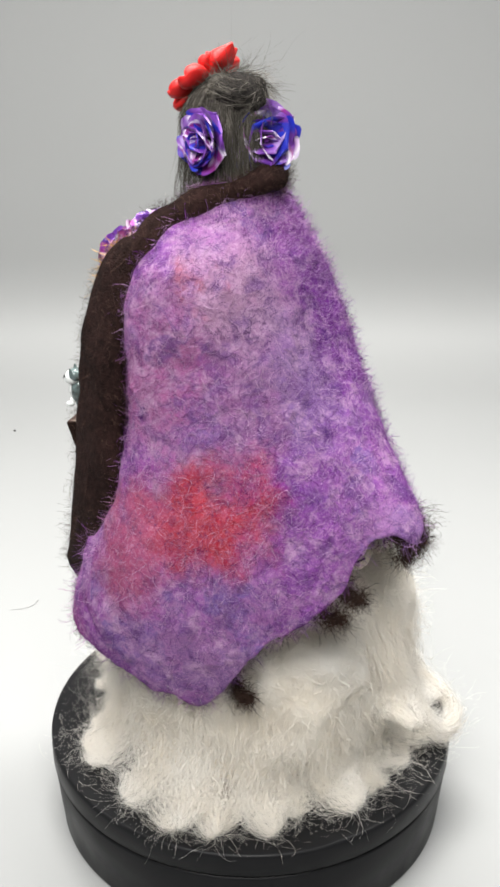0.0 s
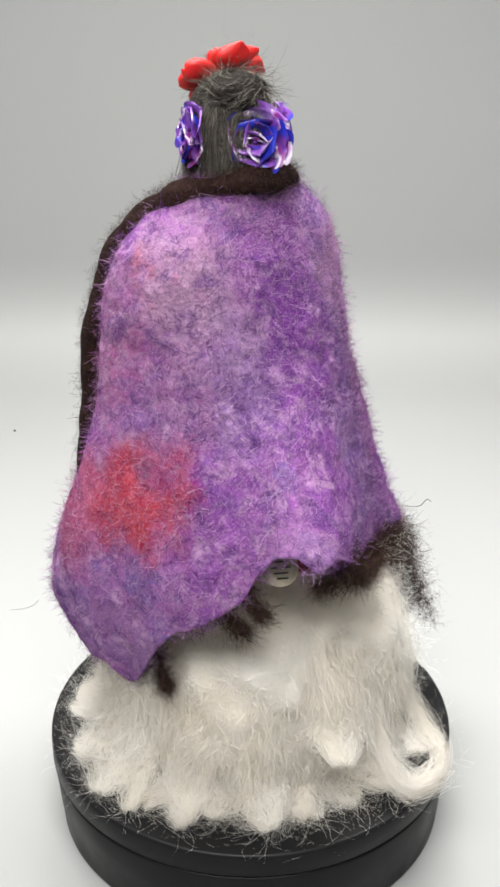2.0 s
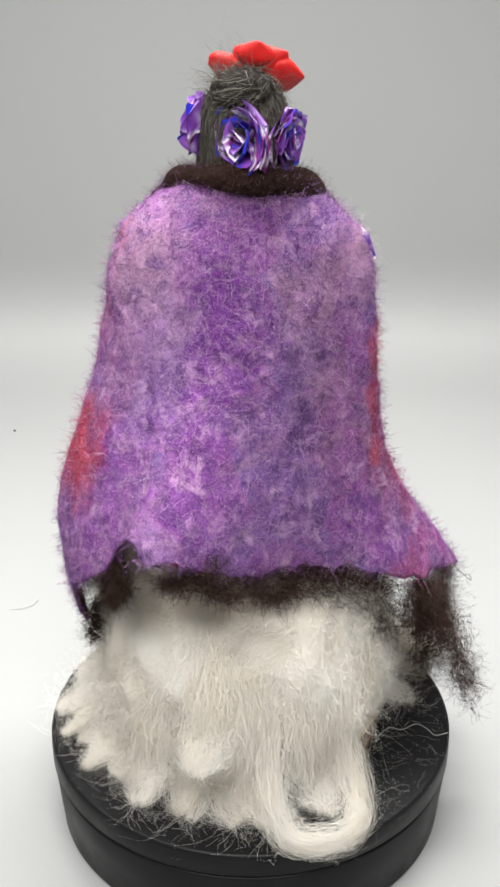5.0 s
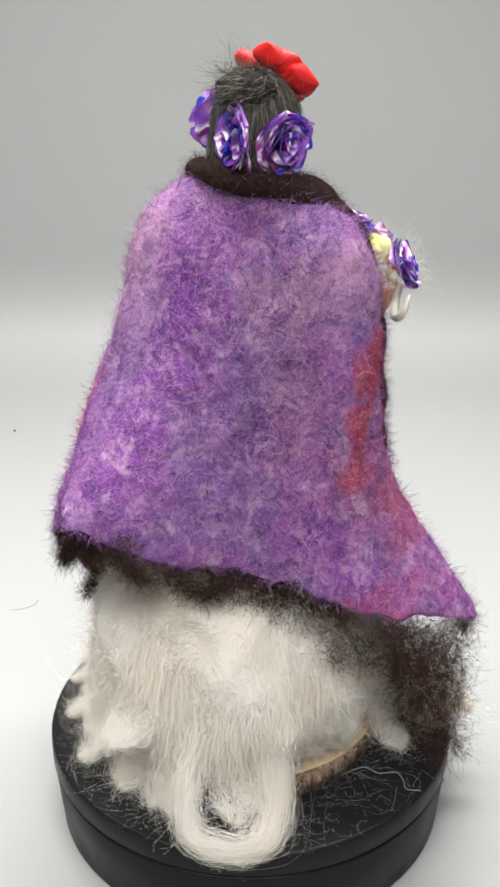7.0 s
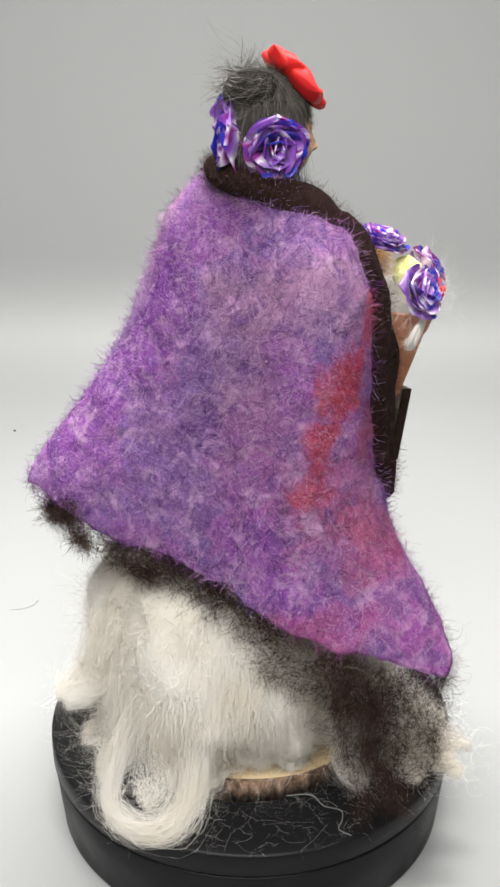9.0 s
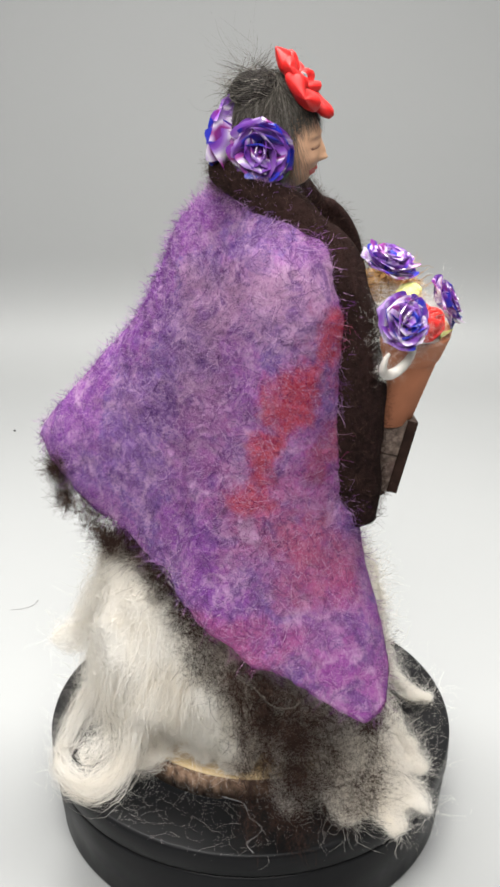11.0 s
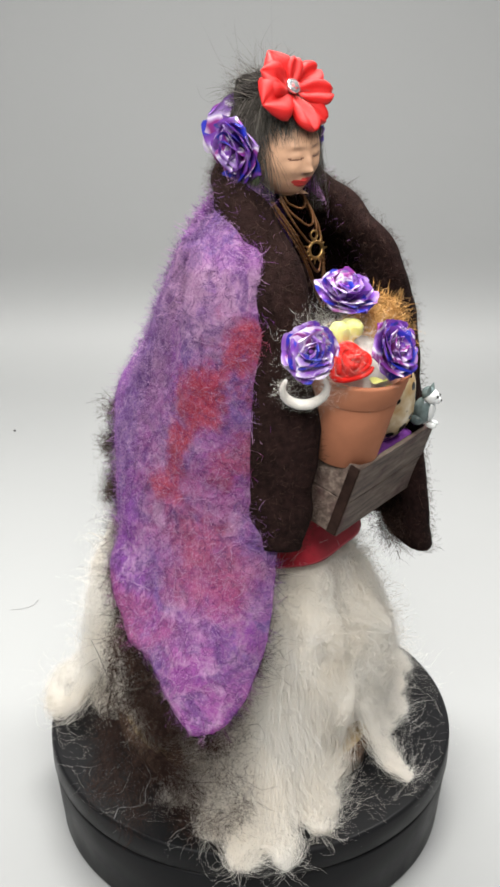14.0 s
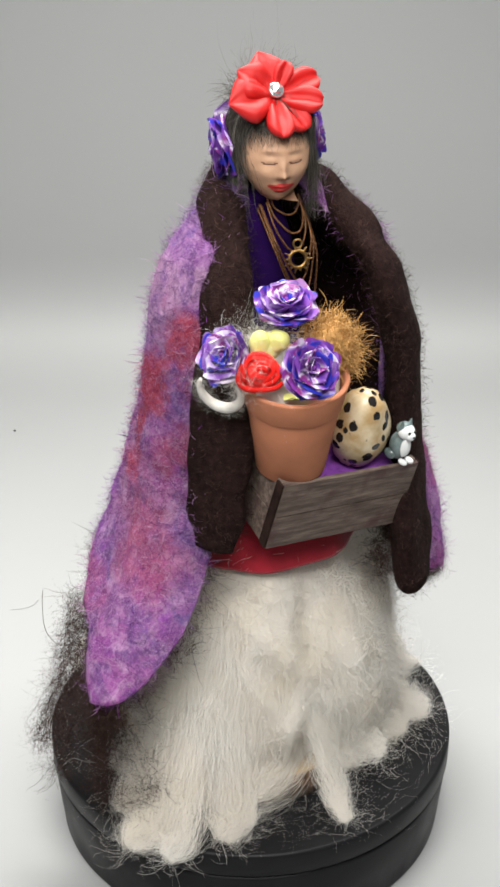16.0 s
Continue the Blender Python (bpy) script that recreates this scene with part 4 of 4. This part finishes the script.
HAIRROSE = "glossy violet, blue and white marbled paper rose pinned in the hair"
POTROSE = "glossy violet and blue marbled paper rose in the clay pot"
paper_rose((13.6, -5.6, 218.2), (0.94, -0.30, 0.08), 9.8, HAIRROSE, 1, leaf=60)
paper_rose((-0.4, 2.4, 217.2), (0.58, 0.80, 0.08), 12.0, HAIRROSE, 2, leaf=150)
paper_rose((-7.0, -3.4, 216.2), (-0.95, 0.28, -0.08), 10.4, HAIRROSE, 3, leaf=200)
paper_rose((-12.0, -57.0, 166.5), (-0.10, -0.85, 0.45), 9.2, POTROSE, 4)
paper_rose((-29.0, -42.6, 168.0), (-0.80, -0.35, 0.45), 9.0, POTROSE, 5)
paper_rose((-10.6, -41.0, 177.5), (-0.10, -0.30, 0.95), 9.4, POTROSE, 6)


def build_red_felt_rose():
    root = rides(empty("felt_rose", label="small rolled bright red felt rose in the clay pot", category="rose"), outward((-24.3, -51.6, 165.5), (-0.40, -0.78, 0.46)))
    for k, (r, z, h) in enumerate(((1.3, 2.6, 2.9), (2.6, 2.2, 2.9), (3.9, 1.7, 2.8), (5.0, 1.0, 2.6))):
        n = 40
        path = []
        for i in range(n):
            a = 2 * math.pi * 0.92 * i / (n - 1) + k * 2.1
            rr = r * (1 + 0.10 * math.sin(3 * a + k)) + 0.5 * i / n
            path.append((rr * math.cos(a) * MM * 1.15, rr * math.sin(a) * MM * 0.95, (z + 0.5 * math.sin(a * 2 + k)) * MM))
        rad = (0.75 + 0.25 * np.sin(np.linspace(0, np.pi, n))) * MM
        me = tube_mesh("felt_roll", path, rad * 1.0, REDFELT, sides=12, wide=0.9, up=(0, 0, 1.0))
        for v in me.vertices:
            v.co.z = (v.co.z - z * MM) * (h / 1.5) + z * MM
        part("felt_roll", me, REDFELT, root)
    bm = bmesh.new()
    ball(bm, (0, 0, 0.4), (5.6, 4.8, 2.2))
    part("rose_base", bm, REDFELT, root)


build_red_felt_rose()


def satin_petal(pointed):
    """A folded ribbon petal: a puffed loop with a deep crease along its face."""
    sides, n = 20, 14
    bm = bmesh.new()
    rings = []
    for j in range(n):
        t = (j + 0.35) / (n - 0.35)
        if pointed:
            w = 0.44 * math.sin(math.pi * min(1.0, 0.05 + 0.72 * t)) ** 0.8 * max(0.02, 1 - max(0.0, (t - 0.55) / 0.45) ** 1.5)
        else:
            w = 0.34 * math.sin(math.pi * min(1.0, 0.06 + 0.60 * t)) ** 0.9 * max(0.02, 1 - max(0.0, (t - 0.66) / 0.345) ** 2.4) ** 0.5
        ring = []
        for i in range(sides):
            a = 2 * math.pi * i / sides
            x = w * math.cos(a)
            up = math.sin(a)
            crease = math.exp(-(math.cos(a) / 0.42) ** 2) * (0.95 if not pointed else 0.75)
            z = (0.75 * w * up * (1 - crease) if up > 0 else 0.40 * w * up) + 0.10 * t + 0.012 * math.sin(11 * t + 5 * math.cos(a))
            ring.append(bm.verts.new((x, t, z)))
        rings.append(ring)
    for lo, hi in zip(rings, rings[1:]):
        for i in range(sides):
            bm.faces.new((lo[i], lo[(i + 1) % sides], hi[(i + 1) % sides], hi[i]))
    bm.faces.new(rings[0][::-1])
    bm.faces.new(rings[-1])
    bmesh.ops.recalc_face_normals(bm, faces=bm.faces)
    return mesh_of("ribbon_petal", bm, [SATIN])


def build_red_flower():
    root = rides(empty("ribbon_flower", label="bright red folded satin ribbon flower with rhinestone on the hair", category="flower"), outward((0.4, -13.6, 232.2), (-0.04, -0.80, 0.60)))
    tip, round_ = satin_petal(True), satin_petal(False)
    for ang, L, kind, lift in ((10, 12.5, tip, 2), (-32, 9.5, round_, 18), (-76, 14.0, round_, 2), (-112, 13.5, round_, 10), (-150, 13.0, round_, 0), (172, 13.5, round_, 6), (96, 14.5, tip, -2), (54, 12.5, tip, 6)):
        wide = 1.15 if kind is tip else 0.92
        m = pose(0, 0, 0, 0, 0, ang) @ Matrix.Translation((0, 0.8 * MM, 0)) @ pose(0, 0, 0, lift, 0, 0) @ Matrix.Diagonal((L * MM * wide, L * MM, L * MM, 1))
        part("ribbon_petal", kind, SATIN, root, m=m)
    bm = bmesh.new()
    bmesh.ops.create_icosphere(bm, subdivisions=1, radius=1.55 * MM, matrix=Matrix.Translation(v3(0, 0.6, 3.0)) @ Matrix.Diagonal((1, 1, 0.75, 1)))
    gem = part("rhinestone", bm, GEMGLASS, root, "clear faceted rhinestone", smooth=False)
    bm = bmesh.new()
    lathe(bm, [(0, 0.8), (1.5, 0.8), (2.3, 1.6), (2.3, 2.5), (1.9, 2.6), (0, 2.4)], 20)
    part("claw_setting", bm, GEMGLASS, gem, m=Matrix.Translation(v3(0, 0.6, 0)))


build_red_flower()

# ---- crate and what stands in it

CRATE = pose(0.0050, -0.0455, 0.1005, 15, 6, 2)


def build_crate():
    root = rides(empty("wooden_crate", label="small weathered grey-brown wooden crate held before the doll", category="crate"), CRATE)
    W, D, H, T = 49.0, 25.0, 25.5, 1.6

    def board(name, *a, mat=WOOD):
        bm = bmesh.new()
        box(bm, *a, 0.25)
        part(name, bm, mat, root, smooth=False)

    for z in (6.35, 19.2):
        board("board", 0, T / 2, z, W, T, 12.5)
        board("board", 0, D - T / 2, z, W, T, 12.5)
        board("board", -W / 2 + T / 2, D / 2, z, T, D - 2 * T, 12.5)
        board("board", W / 2 - T / 2, D / 2, z, T, D - 2 * T, 12.5)
    board("crate_floor", 0, D / 2, 0.7, W - 2 * T - 0.2, D - 2 * T - 0.2, 1.2)
    for x in (-1, 1):
        board("corner_post", x * (W / 2 - 2.4), T + 1.0, 13.0, 2.2, 1.8, 24.5)
        board("corner_post", x * (W / 2 - 2.4), D - T - 1.0, 13.0, 2.2, 1.8, 24.5)
        board("end_batten", x * (W / 2 + 0.4), 1.9, 12.9, 0.9, 3.4, 25.0, mat=DARKWOOD)
    bm = bmesh.new()
    box(bm, 0, D / 2, 11.5, W - 2 * T - 5.0, D - 2 * T - 4.4, 19.0, 2.5)
    bmesh.ops.subdivide_edges(bm, edges=[e for e in bm.edges if e.calc_length() > 0.004], cuts=6, use_grid_fill=True)
    for v in bm.verts:
        v.co.z += 0.0022 * noise.noise(v.co * 130) * (v.co.z > 0.012)
    pad = new("felt_padding", mesh_of("felt_padding", bm, [PURPLEFELT]))
    rides(pad, CRATE)
    tagged(pad, "lumpy violet felt padding inside the wooden crate", "padding")


build_crate()

POT = outward((-8.3, -41.4, 127.5), (-0.06, -0.16, 0.98)) @ Matrix.Scale(1.17, 4)


def build_pot():
    root = rides(empty("flower_pot", label="miniature unglazed terracotta flower pot standing in the crate", category="pot"), POT)
    bm = bmesh.new()
    lathe(bm, [(0, 0), (8.4, 0), (9.0, 0.6), (11.8, 20.0), (11.9, 21.0)], 56)
    part("pot_wall", bm, CLAY, root)
    bm = bmesh.new()
    lathe(bm, [(11.7, 20.6), (12.15, 20.6), (12.4, 21.0), (13.7, 27.6), (13.7, 28.2), (12.8, 28.3), (12.3, 27.8), (11.2, 20.0), (10.6, 12.0), (0, 12.0)], 56)
    part("rim", bm, CLAY, root)
    bm = bmesh.new()
    ball(bm, (0, 0, 25), (11.4, 11.4, 8.5), u=28, v=18)
    for v in bm.verts:
        v.co += v.co.normalized() * noise.noise(v.co * 240) * 0.0015
    fill = rides(new("wool_filling", mesh_of("wool_filling", bm, [MOHAIR])), POT)
    tagged(fill, "white wool filling between the flowers in the pot", "wool")


build_pot()


SHIFT = Matrix.Translation(v3(-1.3, 1.2, 2.0))


def build_bouquet_fillers():
    bm = bmesh.new()
    for p, r in (((-18, -47, 168.5), (4.6, 4.0, 4.4)), ((-15.5, -49, 170.5), (3.6, 3.4, 3.2)), ((-20.5, -48, 170.5), (3.2, 3.0, 3.4))):
        ball(bm, p, r)
    for v in bm.verts:
        v.co += Vector((1, 1, 1)) * noise.noise(v.co * 400) * 0.0006
    rides(new("felt_blossom", mesh_of("felt_blossom", bm, [LIME])), SHIFT)
    tagged(bpy.data.objects["felt_blossom"], "pale lime-yellow felt blossom among the roses in the pot", "blossom")
    for k, (p, way) in enumerate((((-16.0, -56.5, 157.5), (-0.2, -0.9, -0.1)), ((-13.0, -55.0, 155.0), (0.1, -0.9, -0.3)))):
        me = petal_mesh("leaf_sprig", LIME, cup=0.5, curl=0.3, wide=0.4, seed=k)
        ob = rides(new("leaf_sprig", me), SHIFT @ outward(p, way) @ Matrix.Diagonal((6 * MM, 6 * MM, 6 * MM, 1)))
        tagged(ob, "small lime green leaf at the pot's rim", "leaf")
    g = np.random.default_rng(17)
    n = 1700
    q = unit(g.normal(size=(n, 3)) + np.array([-0.3, 0.3, 0.1]))
    at = (np.array([-19, -47, 164.0]) + q * np.array([13, 11, 9]) * g.uniform(0.6, 1.05, n)[:, None]) * MM
    way = np.cross(q, g.normal(size=(n, 3))) + q * 0.5
    f = fibres(at, way, g.uniform(0.006, 0.016, n), 0.00005, 14, 2.4, seed=18)
    fl = rides(new("mohair_fluff", arrays("mohair_fluff", *f, [MOHAIR])), SHIFT)
    tagged(fl, "fine silver-white mohair fluff round the roses", "mohair", kind="stuff")
    # white curl hanging over the rim
    a = np.radians(np.linspace(150, 395, 40))
    ex, ez = np.array([0.62, -0.78, 0.0]), np.array([-0.25, -0.2, 0.95])
    path = (np.array([-31.0, -43.5, 156.0]) + np.outer(np.cos(a) * 6.4, ex) + np.outer(np.sin(a) * 6.6, ez)) * MM
    s = np.linspace(0, 1, 40)
    me = tube_mesh("wool_curl", path, (0.5 + 1.1 * np.sin(np.pi * s)) * MM, MOHAIR, sides=10)
    curl = rides(new("wool_curl", me), SHIFT)
    tagged(curl, "curled lock of silver-white mohair over the pot's rim", "curl")
    i = g.integers(0, 40, 500)
    t = unit(np.gradient(path, axis=0))[i]
    f = fibres(path[i] + g.normal(size=(500, 3)) * 0.0007, t + g.normal(size=(500, 3)) * 0.25, g.uniform(0.002, 0.006, 500), 0.00006, 10, 1.3, seed=19)
    part("curl_fluff", arrays("curl_fluff", *f, [MOHAIR]), MOHAIR, curl)["kind"] = "stuff"
    # golden moss behind the roses
    n = 2200
    q = unit(g.normal(size=(n, 3)) + np.array([0.35, -0.1, 0.3]))
    at = (np.array([3.5, -46.0, 162.5]) + q * np.array([9.0, 9.0, 11.0]) * g.uniform(0.55, 1.0, n)[:, None]) * MM
    f = fibres(at, q + g.normal(size=(n, 3)) * 0.8, g.uniform(0.002, 0.009, n), 0.00028, 6, 1.5, seed=20)
    bm = bmesh.new()
    ball(bm, (3.5, -46.0, 162.5), (6.5, 6.5, 8.5))
    tmp = arrays("moss", *f, [])
    bm.from_mesh(tmp)
    bpy.data.meshes.remove(tmp)
    moss = rides(new("moss_tuft", mesh_of("moss_tuft", bm, [STRAW])), SHIFT)
    tagged(moss, "tuft of golden dried moss behind the paper rose", "moss", kind="stuff")


build_bouquet_fillers()


def build_stone():
    bm = bmesh.new()
    ball(bm, (0, 0, 0), (10.6, 8.6, 14.6), u=40, v=30)
    for v in bm.verts:
        z = v.co.z / (13.5 * MM)
        v.co.x *= 1 - 0.22 * max(0, z)
        v.co += v.co.normalized() * noise.noise(v.co * 90) * 0.0011
    ob = rides(new("spotted_stone", mesh_of("spotted_stone", bm, [ROCK])), Matrix.Translation(v3(15.5, -43.0, 135.5)) @ pose(0, 0, 0, 14, -8, 20))
    tagged(ob, "polished cream stone with black spots standing in the crate", "stone")


build_stone()


def build_figurine():
    bm = bmesh.new()
    ball(bm, (0, 0.8, 4.0), (2.5, 2.9, 4.2), 0)
    ball(bm, (0, -1.2, 4.4), (1.7, 1.5, 3.0), 1)
    ball(bm, (0, -0.6, 8.9), (2.4, 2.3, 2.2), 1)
    ball(bm, (0, 0.2, 9.5), (2.3, 2.1, 2.0), 0)
    ball(bm, (0, -2.1, 8.4), (1.5, 1.5, 1.3), 1)
    for s in (-1, 1):
        bmesh.ops.create_cone(bm, segments=10, radius1=0.9 * MM, radius2=0.15 * MM, depth=2.0 * MM, matrix=Matrix.Translation(v3(s * 1.5, 0.0, 11.3)) @ pose(0, 0, 0, 0, s * 12, 0))
        ball(bm, (s * 1.2, -2.6, 0.8), (0.95, 1.5, 0.8), 1, u=12, v=8)
        ball(bm, (s * 1.0, -2.6, 9.6), (0.42, 0.35, 0.45), 2, u=10, v=6)
        ball(bm, (s * 2.1, 1.6, 1.5), (1.1, 1.9, 1.5), 0, u=12, v=8)
    ball(bm, (0, -3.5, 8.6), (0.45, 0.35, 0.35), 2, u=10, v=6)
    ob = rides(new("animal_figurine", mesh_of("animal_figurine", bm, [GREY, WHITE, INK])), Matrix.Translation(v3(24.6, -50.8, 125.5)) @ pose(0, 0, 0, 8, 4, 12) @ Matrix.Scale(1.15, 4))
    tagged(ob, "tiny glazed grey and white ceramic dog on the crate's corner", "figurine")


build_figurine()


def build_necklace():
    root = rides(empty("necklace", label="layered bronze bead necklace with brass sun pendant", category="necklace"))

    def front(x, z):
        """A point just before the bodice."""
        r = float(hermite((104, 125, 150, 170, 184, 193, 199, 203, 208), (17, 17.5, 16, 14.5, 13, 10.5, 7, 6, 6.2), np.array(z)))
        dx = min(abs(x - 5.0), r * 0.97)
        return (x, -6.5 - math.sqrt(r * r - dx * dx) - 0.9, z)

    for half, top, low, skew in ((5.6, 201, 196.5, 0), (6.6, 201, 191.5, 0.4), (7.0, 200, 186.5, -0.4), (8.4, 199, 177.0, 0.6), (8.8, 199, 171.0, 1.2), (9.6, 198, 165.0, 3.0)):
        knots = []
        for k in range(9):
            u = -1 + k / 4
            z = low + (top - low) * abs(u) ** (2.2 if low > 180 else 1.7)
            knots.append(front(5.0 + skew * (1 - u * u) + half * u * (1.0 if abs(u) < 0.9 else 0.8), z))
        n = int(14 * (top - low) / 4 + 110)
        path = curve_points(knots, n) * MM
        rad = (0.22 + 0.17 * np.abs(np.sin(np.arange(n) * np.pi / 4))) * MM
        part("bead_strand", tube_mesh("bead_strand", path, rad, BEAD, sides=7), BEAD, root)
    m = Matrix.Translation(v3(5.0, -20.8, 184.2)) @ pose(0, 0, 0, 78, 0, -18)
    bm = bmesh.new()
    for R, r, cy in ((2.5, 0.55, 0.0), (1.25, 0.35, 4.6)):
        ring = [(R * math.cos(a) * MM, (cy + R * math.sin(a)) * MM, 0) for a in np.linspace(0, 2 * np.pi, 28)]
        v, q, c0, c1 = tube(ring, r * MM, sides=8, up=(0, 0, 1))
        vs = [bm.verts.new(p) for p in v]
        for f in q:
            bm.faces.new([vs[i] for i in f])
    for k in range(14):
        a = 2 * math.pi * k / 14
        tip = (3.9 if k % 2 else 4.5)
        mid = (tip + 2.6) / 2
        m_ray = Matrix.Translation(v3(mid * math.cos(a), mid * math.sin(a), 0)) @ pose(0, 0, 0, 0, 0, math.degrees(a)) @ pose(0, 0, 0, 0, 90, 0)
        bmesh.ops.create_cone(bm, segments=6, radius1=0.5 * MM, radius2=0.12 * MM, depth=(tip - 2.6) * MM, matrix=m_ray)
    part("sun_pendant", bm, BRASS, root, "brass sun pendant", m=m)


build_necklace()


def build_label():
    """A round paper tag under the shawl's back hem, its handwriting too small to read."""
    root = rides(empty("round_tag", label="small round cream tag with dark handwriting under the shawl's hem", category="tag"), Matrix.Translation(Vector(polar(66, 57.0, 100))) @ pose(0, 0, 0, 90, 0, 66 + 90) @ pose(0, 0, 0, -16, 0, 0))
    bm = bmesh.new()
    lathe(bm, [(0, -0.3), (5.4, -0.3), (5.7, -0.1), (5.7, 0.1), (5.4, 0.3), (0, 0.3)], 40)
    part("disc", bm, LINEN, root)
    for x, y, w in ((-0.4, 2.4, 4.6), (-1.6, 0.6, 2.6), (1.9, 0.6, 2.4), (0.2, -1.2, 4.4), (0.6, -2.9, 3.4)):
        bm = bmesh.new()
        box(bm, x, y, 0.4, w, 0.5, 0.2, 0.05)
        part("writing_bar", bm, INK, root)


build_label()


def build_specks():
    bm = bmesh.new()
    ball(bm, (0, 0, 0.3), (0.9, 0.7, 0.5), u=10, v=6)
    tagged(new("dust_speck", mesh_of("dust_speck", bm, [SPECK])), "tiny dark dust speck on the backdrop", "speck").matrix_basis = Matrix.Translation(v3(-134.7, 297.6, FLOOR))
    path = curve_points([(-110, 119, FLOOR + 0.3), (-104, 120, FLOOR + 0.3), (-100, 123, FLOOR + 0.3), (-98.5, 127, FLOOR + 0.3)], 20) * MM
    tagged(new("lint_fibre", tube_mesh("lint_fibre", path, 0.10 * MM, LINT, sides=5)), "thin grey lint fibre on the backdrop", "lint")


build_specks()


def build_threads():
    path = curve_points([(-72, -11, 62), (-75, -7, 61.5), (-76.5, -1, 64), (-75, 4.5, 70), (-73, 9, 72)], 30) * MM
    tagged(rides(new("loose_hair", tube_mesh("loose_hair", path, 0.11 * MM, HAIR, sides=5))), "single dark hair sticking out of the shawl's fringe", "hair")
    path = curve_points([(-46, 13, 1.5), (-51, 6, 2.5), (-56, 4.3, 0.9), (-61, 0.5, 0.9), (-65, 2.6, 0.9), (-68, 6.0, 0.9), (-72.6, 4.1, 0.9)], 50) * MM
    tagged(rides(new("loose_thread", tube_mesh("loose_thread", path, 0.16 * MM, LINT, sides=5))), "kinked pale thread lying on the black platter", "thread")


build_threads()


# ---- what moves: the platter and all that stands on it

def motions():
    for ob, m in MOVERS:
        walk(ob, [(float(t), pose(0, 0, 0, 0, 0, TURN_START - TURN_RATE * t) @ m) for t in range(17)])


motions()
